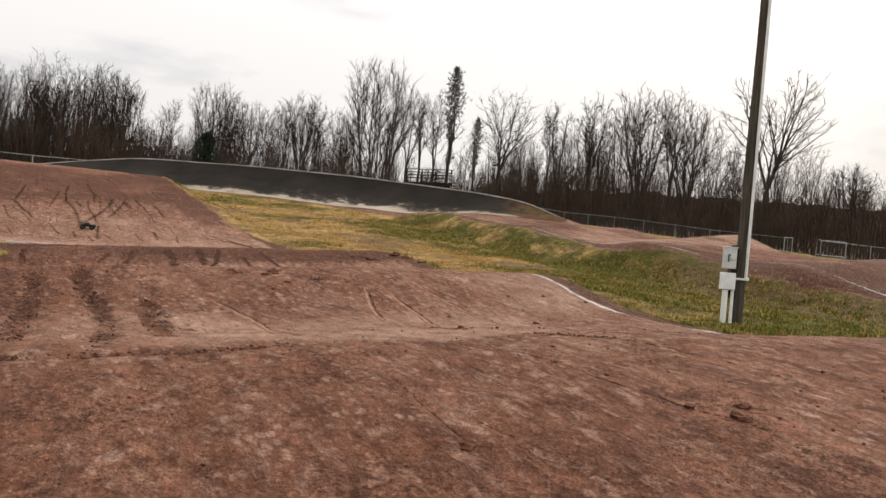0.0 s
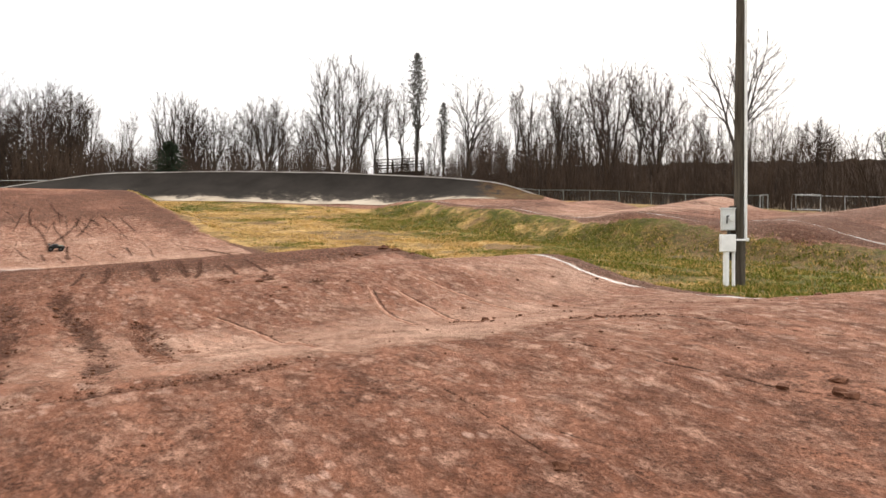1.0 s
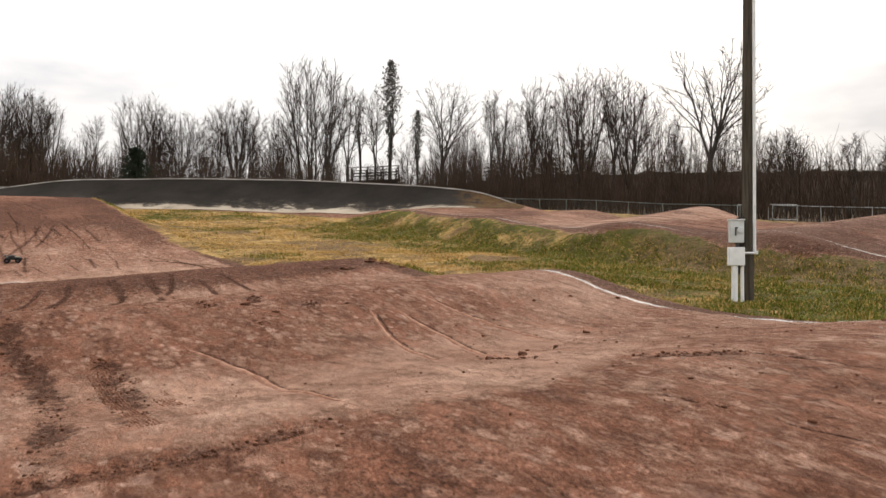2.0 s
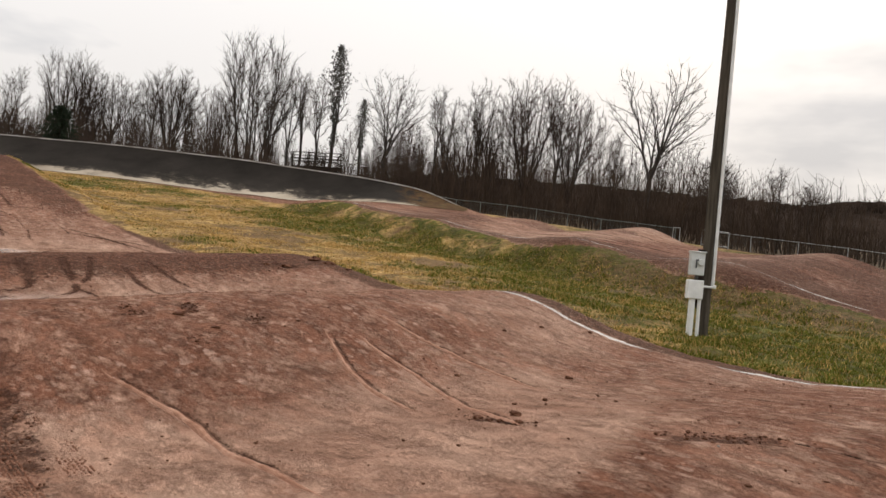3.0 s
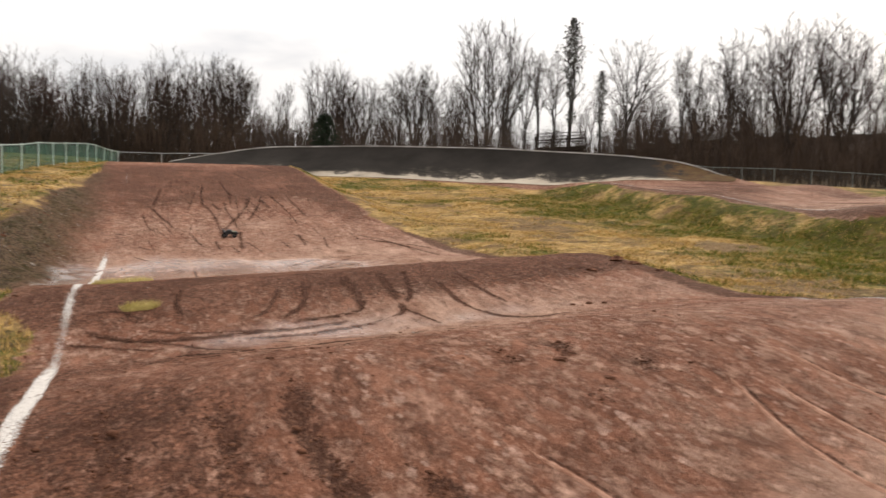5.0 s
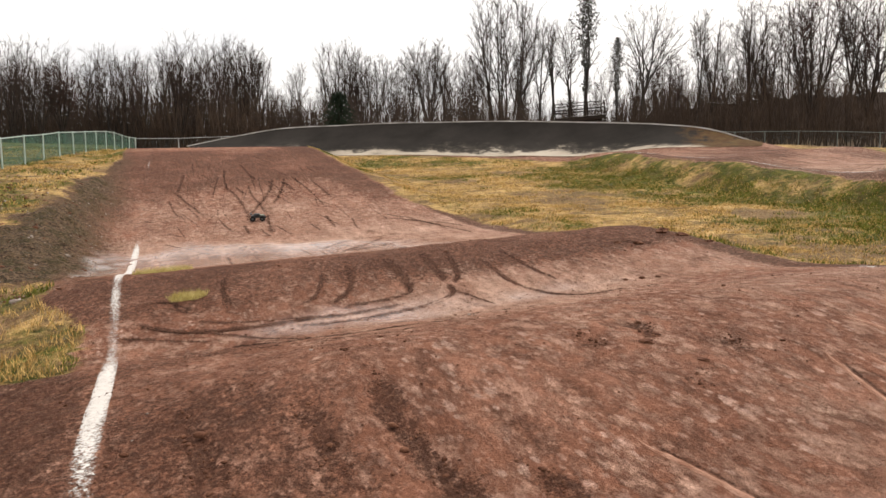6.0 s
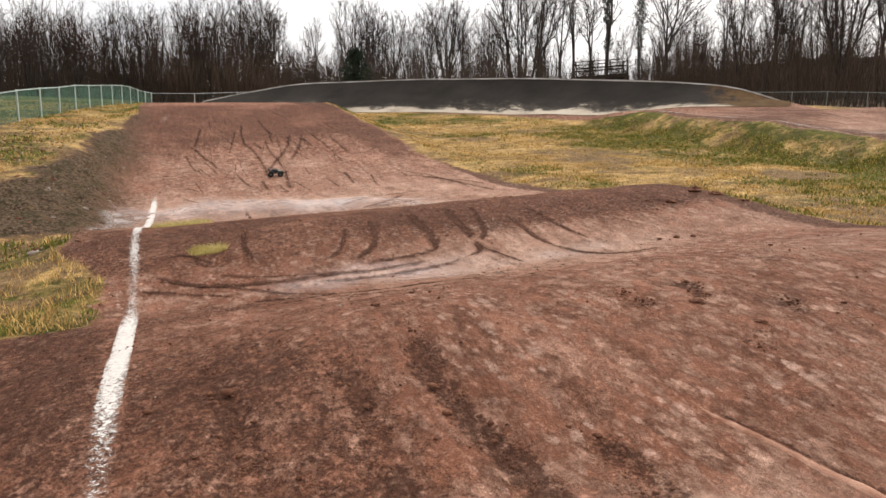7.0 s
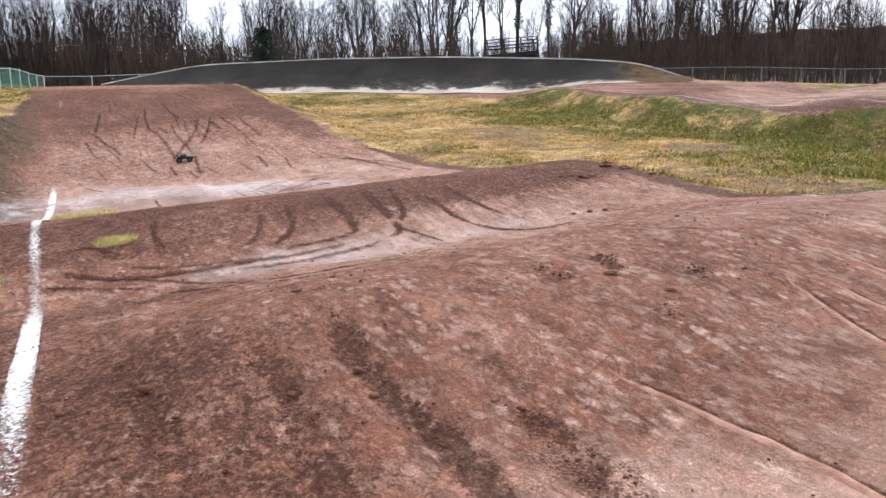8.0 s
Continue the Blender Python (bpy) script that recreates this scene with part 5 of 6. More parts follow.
            c = Vector((r.gauss(0, near * 0.5) + 0.15 * math.sin(h * 1.3), r.gauss(0, near * 0.5), h + r.gauss(0, 0.1)))
            n = len(verts)
            for _ in range(4):
                verts.append(c + Vector((r.uniform(-1, 1), r.uniform(-1, 1), r.uniform(-1.4, 1))).normalized() * 0.10)
            faces += [(n, n + 1, n + 2), (n, n + 2, n + 3)]
        mesh_object("ivy", verts, faces, IVY, tree, "dark ivy wrapped round the trunk", flat=True)
    return tree


def plant(model, x, y, tall, label, group="bare trees behind the track", spread=1.0, turn=0.0, sink=0.15):
    k = tall / 9.6
    m = Matrix.Translation((x, y, ground_at(x, y) - sink)) @ Euler((0, 0, radians(turn))).to_matrix().to_4x4() @ Matrix.Diagonal((k * spread, k * spread, k, 1))
    ob = copy_thing(model, m)
    return tagged(ob, label, "tree", group)


MODELS = {
    "broad": [tree_model("fan", 11, 8, 0.018), tree_model("broad", 12, 7, 0.016), tree_model("broad", 13, 7, 0.016, twig=TWIG_RED)],
    "narrow": [tree_model("narrow", 21, 2, 0.012), tree_model("narrow", 22, 3, 0.013, BARK_PALE), tree_model("narrow", 23, 3, 0.013)],
    "open": [tree_model("open", 31, 4, 0.016, BARK_PALE)],
    "stems": [tree_model("stems", 41, 4, 0.013), tree_model("stems", 42, 4, 0.013, twig=TWIG_RED), tree_model("stems", 43, 5, 0.014)],
    "ivy": [tree_model("narrow", 51, 1, 0.016, ivy=1900)],
    "far": [tree_model("far", 61, 4, 0.013), tree_model("far", 62, 3, 0.013), tree_model("far", 63, 4, 0.014, twig=TWIG_RED)],
}

TREES_WEST = [
    ("stems", 0, -50.7, 60, 6.7),
    ("broad", 1, -46.5, 58, 7.7),
    ("broad", 2, -46.0, 60, 7.9),
    ("narrow", 2, -46.5, 64, 8.3),
    ("narrow", 1, -45.8, 66, 10.0),
    ("stems", 0, -42.5, 64, 9.0),
    ("narrow", 0, -43.1, 68, 10.2),
    ("narrow", 1, -42.2, 70, 10.5),
    ("stems", 2, -40.1, 70, 9.6),
    ("narrow", 2, -39.3, 72, 11.2),
    ("narrow", 0, -38.2, 74, 12.1),
    ("stems", 2, -36.0, 74, 11.6),
    ("narrow", 1, -35.3, 76, 10.9),
]
TREES_MIDDLE = [
    ("stems", 1, -47.0, 84, 9.7),
    ("narrow", 0, -46.6, 88, 13.4),
    ("narrow", 2, -43.2, 86, 13.3),
    ("stems", 2, -40.0, 84, 12.4),
    ("narrow", 1, -39.9, 88, 12.1),
    ("stems", 0, -37.3, 86, 7.4),
    ("narrow", 1, -36.6, 92, 11.1),
    ("broad", 0, -31.6, 94, 13.4),
    ("stems", 2, -28.4, 93, 11.6),
    ("open", 0, -27.1, 95, 11.5),
    ("narrow", 2, -21.9, 92, 11.7),
    ("broad", 1, -20.2, 95, 13.1),
    ("stems", 0, -16.4, 90, 8.3),
    ("stems", 2, -14.1, 90, 10.8),
    ("broad", 0, -10.7, 98, 19.5),
    ("narrow", 1, -5.9, 94, 15.3),
    ("narrow", 0, -4.5, 96, 15.0),
    ("narrow", 2, -2.6, 92, 14.5),
    ("stems", 0, -24.6, 93, 11.0),
    ("narrow", 0, -18.0, 93, 11.4),
    ("stems", 2, -12.6, 93, 9.5),
    ("narrow", 1, -8.3, 92, 11.5),
]
TREES_EAST = [
    ("ivy", 0, -0.5, 90, 16.7),
    ("ivy", 0, 2.7, 84, 10.0),
    ("open", 0, 5.9, 90, 14.9),
    ("stems", 1, 8.1, 82, 8.5),
    ("narrow", 1, 11.6, 86, 13.1),
    ("narrow", 0, 12.7, 84, 11.8),
    ("narrow", 2, 16.3, 84, 14.2),
    ("stems", 2, 16.2, 80, 11.7),
    ("broad", 2, 21.5, 82, 14.8),
    ("narrow", 2, 24.5, 80, 14.8),
    ("broad", 2, 27.8, 84, 13.7),
    ("stems", 1, 28.6, 78, 11.3),
    ("stems", 1, 33.1, 82, 10.3),
    ("open", 0, 29.3, 66, 14.7),
    ("stems", 0, 18.9, 78, 12.4),
    ("stems", 0, 13.9, 80, 11.0),
    ("broad", 1, 53.5, 95, 10.4),
    ("narrow", 1, 80.6, 120, 14.2),
    ("stems", 2, 84.4, 115, 12.0),
]

LOOKS = {"broad": "bare broad-crowned tree with ascending grey limbs", "narrow": "slender bare tree with upright branches", "open": "pale bare tree with wide open branching",
         "stems": "many-stemmed bare tree with thin grey stems", "ivy": "tall slim bare tree wrapped in dark ivy",
         "far": "bare tree deep in the woods with a rounded twiggy crown"}
r = random.Random(5)
for kind, which, x, y, tall in TREES_WEST + TREES_MIDDLE + TREES_EAST:
    plant(MODELS[kind][which], x, y, tall * (1.0 if x < -34 else 1.07 if x < 10 else 1.14), LOOKS[kind], turn=r.uniform(0, 360), spread={"broad": 1.15 if which else 1.05, "narrow": 1.0, "open": 1.15, "stems": 1.1, "ivy": 0.85}[kind] * (1.4 if x > 50 else 1.0))
# more trees standing among and behind these
SPREADS = ((75, (-75, -34), (66, 90), (7.5, 11.5)), (84, (-36, 30), (92, 112), (7.0, 12.5)), (12, (7, 36), (78, 92), (8.0, 12.0)), (12, (34, 70), (70, 95), (5.0, 8.0)), (9, (30, 42), (66, 82), (8.0, 10.5)))
for count, wide, deep, high in SPREADS:
    for n in range(count):
        x = r.uniform(*wide)
        y = r.uniform(*deep) + (0.25 * (x + 34) if x < -34 else 0)
        plant(MODELS["far"][r.randrange(3)], x, y, r.uniform(*high) * (0.75 if -5 < x < 1 else 1.0), LOOKS["far"], turn=r.uniform(0, 360), spread=r.uniform(0.8, 1.15))
for some in MODELS.values():
    for model in some:
        for ob in (*model.children_recursive, model):
            bpy.data.objects.remove(ob)


def conifer(x, y, tall, wide):
    z = ground_at(x, y)
    tree = new("conifer")
    tree.location = (x, y, z)
    rr = random.Random(3)
    part("trunk", tube_bm((0, 0, -0.2), (0, 0, tall * 0.95), 0.14, 0.03, 7), BARK, tree)
    verts, faces = [], []
    for k in range(150):
        h = tall * (0.04 + 0.94 * k / 150)
        reach = wide * (1 - h / tall) ** 0.5 * rr.uniform(0.6, 1.15) + 0.1
        a = k * 2.4 + rr.uniform(-0.4, 0.4)
        for s in range(14):
            f = (s + 0.6) / 14
            c = Vector((math.cos(a) * reach * f, math.sin(a) * reach * f, h - 0.25 * reach * f * f + rr.gauss(0, 0.05)))
            for _ in range(3):
                d = Vector((math.cos(a) + rr.gauss(0, 0.8), math.sin(a) + rr.gauss(0, 0.8), rr.gauss(-0.1, 0.5))).normalized() * 0.22
                side = d.orthogonal().normalized() * 0.05
                n = len(verts)
                verts += [c - side, c + side, c + d]
                faces.append((n, n + 1, n + 2))
    mesh_object("crown", verts, faces, NEEDLES, tree, "dark green needle sprays", flat=True)
    return tagged(tree, "small dark green conifer before the bare trees", "tree")


conifer(-24.2, 70, 5.0, 2.5)


# ---------------------------------------------------------------- brush and far woods
def thicket(name, count, spot, tall, material, label, seed):
    """Thin upright stems with a few side shoots, all in one mesh."""
    rr = random.Random(seed)
    wood = Limbs()
    places = [spot(rr) for _ in range(count)]
    levels = height(np.array([p[0] for p in places]), np.array([p[1] for p in places])) - 0.1
    for (x, y), z in zip(places, levels):
        h = tall(rr, x, y)
        lean = Vector((rr.gauss(0, 0.14), rr.gauss(0, 0.14), 1))
        foot = Vector((x, y, float(z)))
        mid, top = foot + lean * h * 0.5, foot + lean * h + Vector((rr.gauss(0, 0.07), rr.gauss(0, 0.07), 0)) * h
        wood.limb([foot, mid, top], [0.012 * h ** 0.6 + 0.012, 0.010 * h ** 0.6 + 0.006, 0.008], 3)
        for _ in range(5):
            f = rr.uniform(0.25, 0.95)
            p = foot.lerp(mid, f * 2) if f < 0.5 else mid.lerp(top, f * 2 - 1)
            d = Vector((rr.gauss(0, 0.6), rr.gauss(0, 0.6), 0.75)).normalized() * h * rr.uniform(0.14, 0.34)
            wood.limb([p, p + d], [0.015, 0.006], 3)
    return tagged(mesh_object(name, wood.verts, wood.faces, material), label, "brush", kind="stuff")


def wood_edge(q):
    """A place in the wood behind the eastern fence."""
    x = q.uniform(6, 66)
    edge = 76 - 1.13 * x if x < 24 else 49 - 0.68 * (x - 24)
    return x, edge + 2 + 34 * q.random() ** 1.5


thicket("brush", 2600, lambda q: (q.uniform(-36, 8), q.uniform(74, 104)), lambda q, x, y: q.uniform(1.5, 5.4) if not -7 < x < 3 else q.uniform(1.4, 3.4), BRUSH, "leafless brush under the trees behind the turn", 1)
thicket("brush", 3600, wood_edge, lambda q, x, y: q.uniform(1.6, 6.0) if x < 36 else q.uniform(0.8, 2.4), BRUSH, "dark leafless brush along the wood's edge", 2)
thicket("brush", 3800, lambda q: (q.uniform(-78, -31), q.uniform(62, 92)), lambda q, x, y: q.uniform(2.5, 6.0), BRUSH, "dense brown saplings behind the fence", 3)


def wooded_hill():
    """The far hillside, a rough sheet of closed bare woods."""
    cols, rows_ = 360, 26
    x = np.linspace(-30, 330, cols)[:, None] + np.zeros((1, rows_))
    f = np.linspace(0, 1, rows_)[None]
    crest = 4 + 16.8 * smooth(-20, 26, x) + 5.0 * smooth(25, 90, x) + 2.2 * np.sin(x * 0.045) + 1.0 * rough(x, x * 0 + 3, 9, 61, 4) + 0.7 * rough(x, x * 0, 1.6, 63, 3)
    y = 172 - 0.28 * np.abs(x - 30) + 26 * f + 2.0 * rough(x, f * 40, 4.0, 64, 4)
    z = 3 + (crest - 3) * f ** 0.75 + (1 - f) * f * 3.0 * rough(x, f * 60, 3.0, 65, 4)
    verts = np.stack([x, y, z], -1).reshape(-1, 3)
    grid = np.arange(cols * rows_).reshape(cols, rows_)
    quads = np.stack([grid[:-1, :-1], grid[1:, :-1], grid[1:, 1:], grid[:-1, 1:]], -1).reshape(-1, 4)
    hill = mesh_object("backdrop", verts, quads, WOODS)
    return tagged(hill, "far hillside of dark brown leafless woods", "wooded hill", kind="structure")


wooded_hill()


def hill_fringe():
    """Crowns of single far trees along the hill's skyline."""
    q = random.Random(9)
    wood = Limbs()
    for _ in range(1100):
        x = q.uniform(-18, 300)
        crest = 4 + 16.8 * float(smooth(-20, 26, x)) + 5.0 * float(smooth(25, 90, x)) + 2.2 * math.sin(x * 0.045)
        y = 172 - 0.28 * abs(x - 30) + 24 + q.uniform(-2, 2)
        foot, h = Vector((x, y, crest - 4)), q.uniform(3.0, 6.0)
        for _ in range(9):
            d = Vector((q.gauss(0, 0.45), q.gauss(0, 0.2), 1)).normalized()
            wood.limb([foot, foot + d * h * q.uniform(0.7, 1)], [0.09, 0.02], 3)
    tagged(mesh_object("far_tree_crowns", wood.verts, wood.faces, TWIG), "fringe of bare crowns along the far hill", "far woods", kind="stuff")


hill_fringe()


# ---------------------------------------------------------------- grass, clods and stones
def scatter_blades(name, u, v, tall, wide, material, label, seed):
    q = np.random.RandomState(seed)
    norm = DU[0] * DV[1] - DU[1] * DV[0]
    x, y = (u * DV[1] - v * DU[1]) / norm, (v * DU[0] - u * DV[0]) / norm
    z = height(x, y) - 0.01
    a = q.uniform(0, 2 * math.pi, len(x))
    lean = q.normal(0, 0.45, (len(x), 2)) * tall[:, None]
    one = np.stack([x - np.cos(a) * wide, y - np.sin(a) * wide, z], 1)
    two = np.stack([x + np.cos(a) * wide, y + np.sin(a) * wide, z], 1)
    tip = np.stack([x + lean[:, 0], y + lean[:, 1], z + tall], 1)
    verts = np.stack([one, two, tip], 1).reshape(-1, 3)
    n = len(x)
    me = bpy.data.meshes.new(name)
    me.vertices.add(n * 3)
    me.vertices.foreach_set("co", verts.ravel())
    me.loops.add(n * 3)
    me.loops.foreach_set("vertex_index", np.arange(n * 3))
    me.polygons.add(n)
    me.polygons.foreach_set("loop_start", np.arange(n) * 3)
    me.update(calc_edges=True)
    me.materials.append(material)
    return tagged(new(name, me), label, "grass", kind="stuff")


def meadow():
    q = np.random.RandomState(2)
    n = 330000
    u, v = q.uniform(-4, 48, n), q.uniform(RIGHT_EDGE + 0.5, 19.2, n)
    norm = DU[0] * DV[1] - DU[1] * DV[0]
    x, y = (u * DV[1] - v * DU[1]) / norm, (v * DU[0] - u * DV[0]) / norm
    far = np.hypot(x - CENTRE[0], y - CENTRE[1])
    dirtside = v > grass_edge(u) + 0.3 * rough(x, y, 1.0, 2, 2)
    bendside = v < 20.0 - 0.72 * np.clip(u - 33, 0, 99) + 3.4 * smooth(34, 41, u)
    keep = (rough(x, y, 0.9, 33, 5) + q.normal(0, 0.35, n) - 0.6 * bareness(x, y) > -0.12) & dirtside & bendside & (q.uniform(0, 1, n) < np.clip(17 / far, 0.25, 1))
    u, v, x, y, far = u[keep], v[keep], x[keep], y[keep], far[keep]
    tone = dryness(x, y) + q.normal(0, 0.28, len(x)) + 0.4 * rough(x, y, 0.9, 92, 3)
    tall = q.uniform(0.02, 0.06, len(u)) * (1 + 0.7 * np.exp(-((v - grass_edge(u) - 0.3) / 0.5) ** 2)) + 0.05 * smooth(0.15, 0.7, rough(x, y, 0.6, 95, 3))
    wide = 0.006 + 0.0005 * far
    dry = tone > 0.5
    scatter_blades("grass_blades", u[dry], v[dry], tall[dry], wide[dry], BLADE_DRY, "straw-coloured winter grass of the infield", 3)
    scatter_blades("grass_blades", u[~dry], v[~dry], tall[~dry] * 1.1, wide[~dry], BLADE_GREEN, "green winter grass of the infield", 4)
    # taller tussocks, mostly in the green
    n = 5200
    cu, cv = q.uniform(-2, 36, n), q.uniform(RIGHT_EDGE + 1.0, 19.6, n)
    cx, cy = (cu * DV[1] - cv * DU[1]) / norm, (cv * DU[0] - cu * DV[0]) / norm
    some = (dryness(cx, cy) + q.normal(0, 0.15, n) < 0.5) & (cv > grass_edge(cu) + 0.4)
    cu, cv = np.repeat(cu[some], 26), np.repeat(cv[some], 26)
    u, v = cu + q.normal(0, 0.10, len(cu)), cv + q.normal(0, 0.10, len(cv))
    tall = np.repeat(q.uniform(0.05, 0.13, some.sum()), 26) * q.uniform(0.5, 1.1, len(u))
    dry = q.uniform(0, 1, len(u)) < 0.3
    scatter_blades("grass_blades", u[~dry], v[~dry], tall[~dry], np.full((~dry).sum(), 0.011), BLADE_GREEN, "tussocks of taller green grass on the infield", 7)
    scatter_blades("grass_blades", u[dry], v[dry], tall[dry], np.full(dry.sum(), 0.010), BLADE_DRY, "dead straw blades among the green tussocks", 8)
    # the verge beside the left edge line and the bank above it
    n = 60000
    u, v = 12 + 44 * q.uniform(0, 1, n) ** 1.6, -q.uniform(1.2, 11, n)
    x, y = (u * DV[1] - v * DU[1]) / norm, (v * DU[0] - u * DV[0]) / norm
    low, high = bank_grass(u, v, 0.35 * rough(x, y, 1.6, 21, 4))
    keep = (np.maximum(low, high) > 0.5) & (rough(x, y, 0.9, 35, 4) > np.where(low > 0.5, -0.3, -0.15))
    u, v, x, y = u[keep], v[keep], x[keep], y[keep]
    tall = q.uniform(0.03, 0.10, len(u)) * np.where(u < 18.5, 1.5, 1.0)
    wide = 0.003 + 0.0007 * np.hypot(x - CENTRE[0], y - CENTRE[1]) * smooth(8, 20, u)
    dry = rough(x, y, 1.5, 36, 3) + q.normal(0, 0.2, len(x)) > -0.1
    scatter_blades("grass_blades", u[dry], v[dry], tall[dry], wide[dry], BLADE_DRY, "dry grass on the verge and bank", 5)
    scatter_blades("grass_blades", u[~dry], v[~dry], tall[~dry], wide[~dry], BLADE_GREEN, "green grass on the verge and bank", 6)


meadow()


def tuft(u, v, wide, seed):
    q = np.random.RandomState(seed)
    n = 700
    a, d = q.uniform(0, 6.28, n), np.sqrt(q.uniform(0, 1, n))
    ob = scatter_blades("grass_tuft", u + d * wide * 0.6 * np.sin(a), v + d * wide * np.cos(a), q.uniform(0.04, 0.13, n), np.full(n, 0.006), TUFT_DRY,
                        "yellow tuft of dry grass on the bare clay", seed + 1)
    return tagged(ob, category="grass tuft", group="tufts on the second roller")


tuft(14.85, -0.08, 0.25, 20)
tuft(17.6, -0.35, 0.5, 22)


def crumbs(name, u, v, size, material, label, category, seed):
    """Small broken lumps, each a squashed and dented ball, in one mesh."""
    q = np.random.RandomState(seed)
    bm = bmesh.new()
    bmesh.ops.create_icosphere(bm, subdivisions=1, radius=1.0)
    shape = np.array([p.co for p in bm.verts])
    tris = np.array([[p.index for p in fc.verts] for fc in bm.faces])
    bm.free()
    norm = DU[0] * DV[1] - DU[1] * DV[0]
    x, y = (u * DV[1] - v * DU[1]) / norm, (v * DU[0] - u * DV[0]) / norm
    z = height(x, y)
    n, m = len(x), len(shape)
    a = q.uniform(0, 6.28, n)
    pts = shape[None] * (1 + q.normal(0, 0.18, (n, m, 1))) * q.uniform(0.6, 1.25, (n, 1, 3)) * [1, 1, 0.62] * size[:, None, None]
    turned = np.stack([pts[..., 0] * np.cos(a)[:, None] - pts[..., 1] * np.sin(a)[:, None], pts[..., 0] * np.sin(a)[:, None] + pts[..., 1] * np.cos(a)[:, None], pts[..., 2]], -1)
    turned += np.stack([x, y, z + size * 0.12], 1)[:, None]
    faces = (tris[None] + (np.arange(n) * m)[:, None, None]).reshape(-1, 3)
    me = bpy.data.meshes.new(name)
    me.vertices.add(n * m)
    me.vertices.foreach_set("co", turned.ravel())
    me.loops.add(len(faces) * 3)
    me.loops.foreach_set("vertex_index", faces.ravel())
    me.polygons.add(len(faces))
    me.polygons.foreach_set("loop_start", np.arange(len(faces)) * 3)
    me.update(calc_edges=True)
    me.materials.append(material)
    return tagged(new(name, me), label, category, kind="stuff")


def litter():
    q = np.random.RandomState(8)
    # loose clods, thickest along the worn marks
    us, vs = [q.uniform(2, 17, 1500)], [q.uniform(-1.6, 7.7, 1500)]
    for places, wide, much in ruts():
        if places[0][0] < 12 and much > 0.55 and wide > 0.03:
            line = run_of(places, 0.02)
            many = min(190, 30 + len(line))
            pick = line[q.randint(0, len(line), many)] + q.normal(0, wide * 0.55, (many, 2))
            us.append(pick[:, 0])
            vs.append(pick[:, 1])
    u, v = np.concatenate(us), np.concatenate(vs)
    crumbs("soil_clods", u, v, np.exp(q.normal(-4.95, 0.5, len(u))), CLOD, "crumbled dark clods of wet clay", "clods", 1)
    # pale stones on the bank and a few on the track
    u, v = np.concatenate([q.uniform(16.5, 36, 1400), q.uniform(3, 20, 40)]), np.concatenate([-1.7 - np.abs(q.normal(0, 3, 1400)), q.uniform(-1.5, 7.5, 40)])
    size = np.concatenate([np.exp(q.normal(-3.95, 0.5, 1400)), np.exp(q.normal(-4.6, 0.3, 40))])
    crumbs("stones", u, v, size, STONE, "scattered pale stones on the bank", "stones", 2)
    u, v = q.uniform(16.5, 34, 1100), -1.7 - np.abs(q.normal(0, 3, 1100))
    crumbs("bank_clods", u, v, np.exp(q.normal(-3.5, 0.4, 1100)), CLOD, "rough dark clods and leaf litter on the bank", "clods", 3)


litter()


def tyre_prints():
    """Rows of small raised knobs that a tyre has left in the clay."""
    us, vs = [], []
    for u0, u1, v0, v1 in ((5.7, 7.6, 1.18, 1.25), (5.6, 7.3, 1.42, 1.52)):
        for k in range(int((u1 - u0) / 0.028)):
            f = k * 0.028 / (u1 - u0)
            for c in range(6):
                us.append(u0 + f * (u1 - u0) + (0.014 if c % 2 else 0.0))
                vs.append(v0 + f * (v1 - v0) + (c - 2.5) * 0.021)
    q = np.random.RandomState(15)
    us, vs = np.array(us) + q.normal(0, 0.003, len(us)), np.array(vs) + q.normal(0, 0.003, len(us))
    some = q.uniform(0, 1, len(us)) < 0.8
    crumbs("tyre_prints", us[some], vs[some], np.full(some.sum(), 0.0075), PRINT, "knobbly tyre prints pressed into the clay", "tyre prints", 16)


tyre_prints()


# single clods that stand out
def clod_heap(u, v, size, seed):
    q = random.Random(seed)
    x, y = world_of(u, v)
    bm = bmesh.new()
    bmesh.ops.create_icosphere(bm, subdivisions=2, radius=1.0)
    for p in bm.verts:
        k = 1 + 0.7 * noise.noise(p.co * 1.9 + Vector((seed, 0, 0))) + q.gauss(0, 0.05)
        p.co = Vector((p.co.x * size[0] * k, p.co.y * size[1] * k, max(p.co.z, -0.35) * size[2] * k))
    ob = part("clod", bm, CLOD)
    ob.matrix_world = pose(x, y, ground_at(x, y) + size[2] * 0.15, 0, 0, q.uniform(0, 180))
    return tagged(ob, "dark lump of clay thrown up on the track", "clod", "clods on the track")


for n, (u, v, s) in enumerate(((2.62, 3.75, 0.07), (2.75, 3.95, 0.05), (2.85, 2.0, 0.05), (2.86, 3.6, 0.045), (5.9, 3.95, 0.05), (6.0, 3.7, 0.04), (6.75, 5.6, 0.04),
                              (8.6, 3.1, 0.05), (9.05, 2.95, 0.06), (10.0, 0.85, 0.035), (13.0, 6.0, 0.06), (13.05, 5.75, 0.05), (12.9, 6.2, 0.045), (14.5, 7.1, 0.08), (14.7, 6.8, 0.07), (15.0, 8.0, 0.16), (14.6, 8.1, 0.11), (14.0, 8.15, 0.09))):
    clod_heap(u, v, (s * 0.95, s * 0.7, s * 0.45), n)


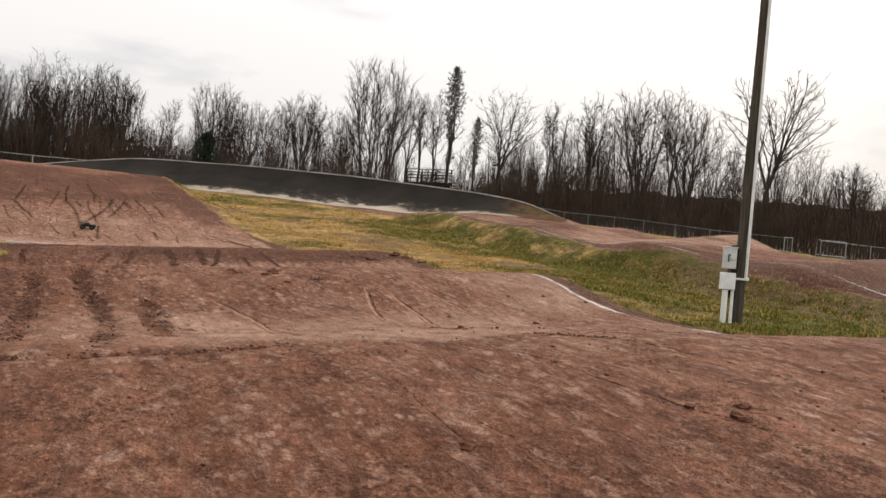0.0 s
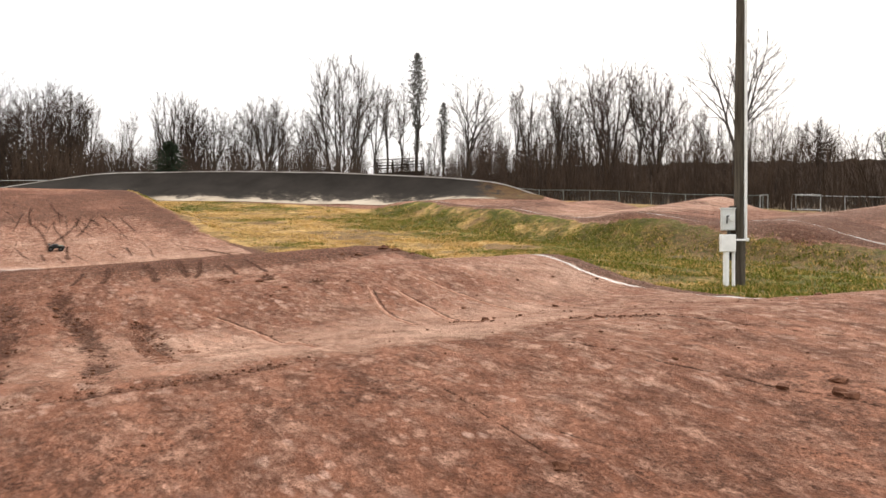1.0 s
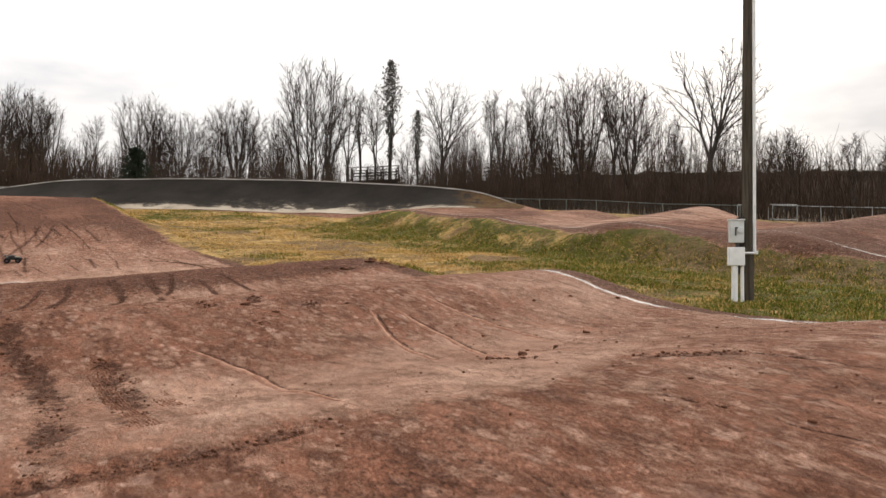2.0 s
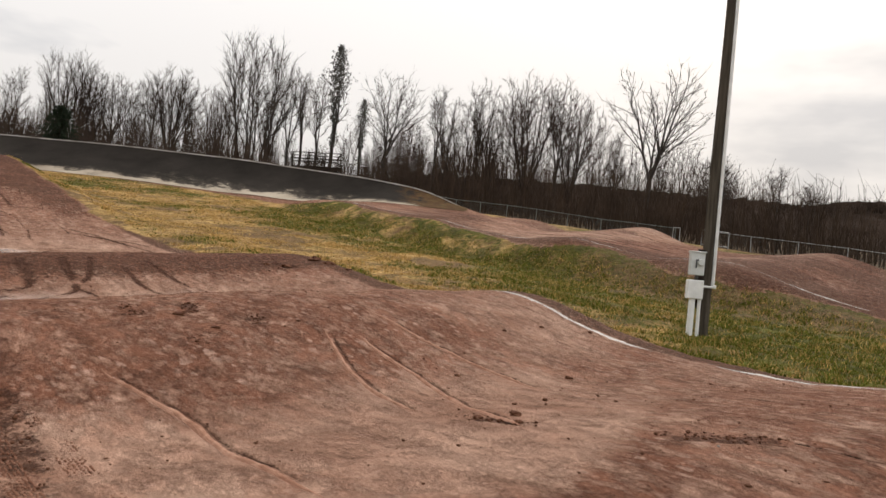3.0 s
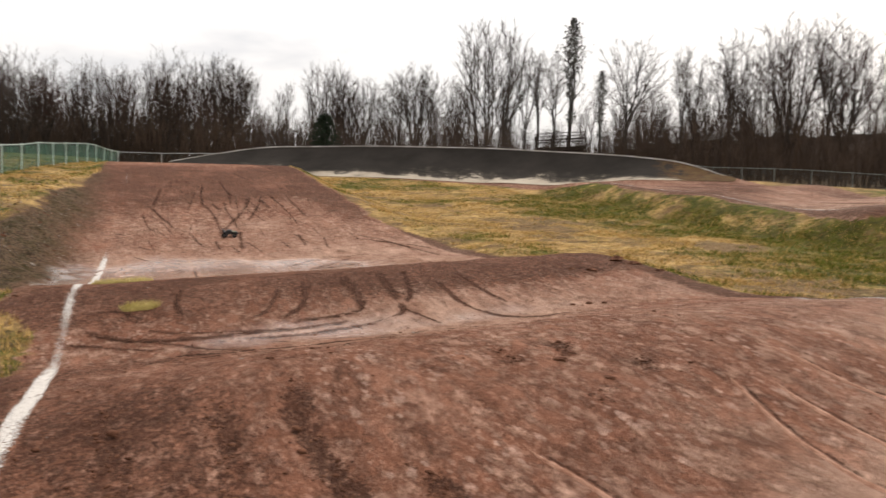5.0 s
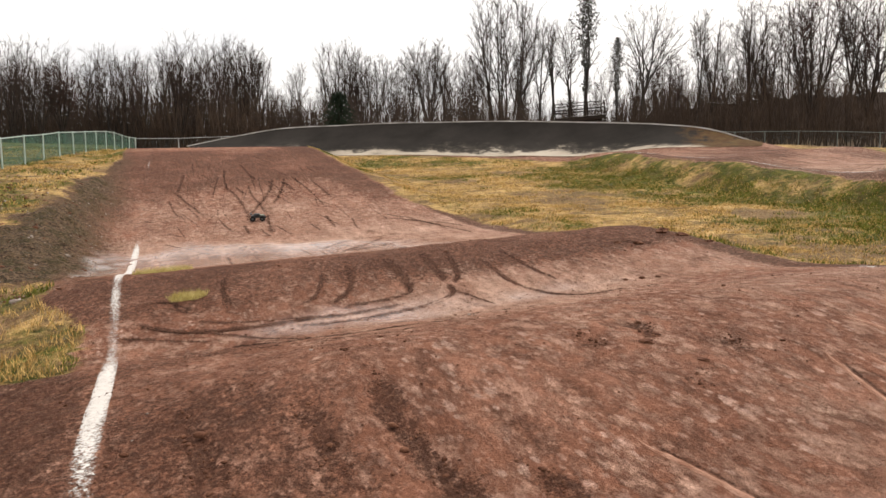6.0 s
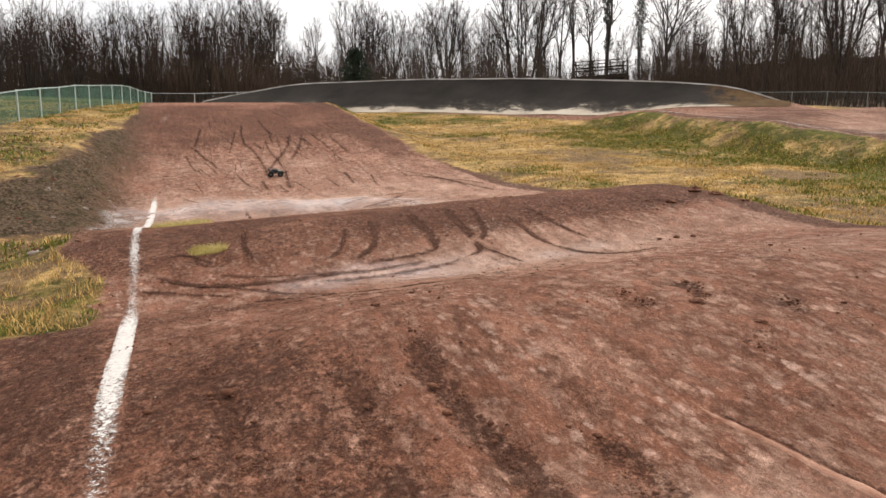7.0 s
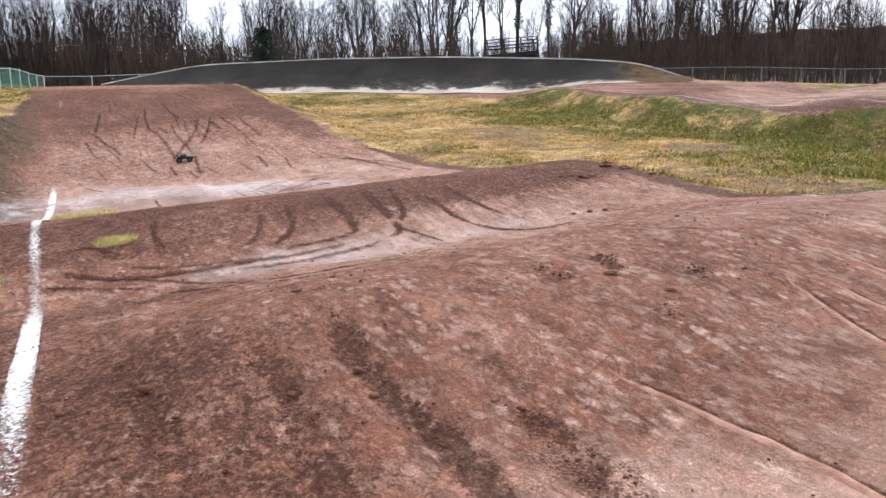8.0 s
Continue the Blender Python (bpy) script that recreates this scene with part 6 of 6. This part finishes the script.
# ---------------------------------------------------------------- radio-controlled truck
def toy_truck(x, y, turn):
    e = 0.4
    zx = (ground_at(x + e, y) - ground_at(x - e, y)) / (2 * e)
    zy = (ground_at(x, y + e) - ground_at(x, y - e)) / (2 * e)
    up = Vector((-zx, -zy, 1)).normalized()
    ahead = Vector((math.cos(turn), math.sin(turn), 0))
    ahead = (ahead - up * ahead.dot(up)).normalized()
    m = Matrix((ahead, up.cross(ahead), up)).transposed().to_4x4()
    truck = new("toy_truck")
    truck.matrix_world = Matrix.Translation((x, y, ground_at(x, y) + 0.005)) @ m
    part("chassis", box_bm((0.34, 0.10, 0.03), (0, 0, 0.095), 0.008), SHELL, truck)
    bm = box_bm((0.40, 0.17, 0.05), (0, 0, 0.145), 0.015)
    bm2 = box_bm((0.19, 0.15, 0.055), (-0.03, 0, 0.192), 0.02, bm=bm)
    for p in bm2.verts:
        if p.co.z > 0.2:
            p.co.x *= 0.78
            p.co.y *= 0.85
    body = part("body_shell", bm2, SHELL, truck, "black painted body shell")
    part("trim", box_bm((0.12, 0.172, 0.015), (0.12, 0, 0.165), 0.004), SHELL_GREEN, body, "olive stripe")
    bm = box_bm((0.06, 0.19, 0.008), (-0.21, 0, 0.225), 0.002)
    box_bm((0.03, 0.008, 0.06), (-0.2, 0.06, 0.2), bm=bm)
    box_bm((0.03, 0.008, 0.06), (-0.2, -0.06, 0.2), bm=bm)
    part("wing", bm, SHELL, truck)
    part("bumper", box_bm((0.03, 0.14, 0.03), (0.235, 0, 0.1), 0.008), RUBBER, truck)
    for sx in (-1, 1):
        part("axle", tube_bm((0.145 * sx, -0.13, 0.075), (0.145 * sx, 0.13, 0.075), 0.01, sides=8), DARK_METAL, truck)
        for sy in (-1, 1):
            c = Vector((0.145 * sx, 0.135 * sy, 0.075))
            bm = tube_bm(c - Vector((0, 0.04, 0)), c + Vector((0, 0.04, 0)), 0.075, sides=22)
            for k in range(16):
                a = 2 * math.pi * k / 16
                box_bm((0.012, 0.07, 0.014), c + Vector((math.cos(a) * 0.076, 0, math.sin(a) * 0.076)), turn=Matrix.Rotation(-a + math.pi / 2, 4, "Y"), bm=bm)
            wheel = part("wheel", bm, RUBBER, truck, "knobbly black tyre")
            part("rim", tube_bm(c + Vector((0, 0.036 * sy, 0)), c + Vector((0, 0.043 * sy, 0)), 0.042, 0.036, 14), DARK_METAL, wheel)
    return tagged(truck, "small black radio-controlled truck on the clay slope", "toy truck")


toy_truck(-12.3, 24.6, radians(20))
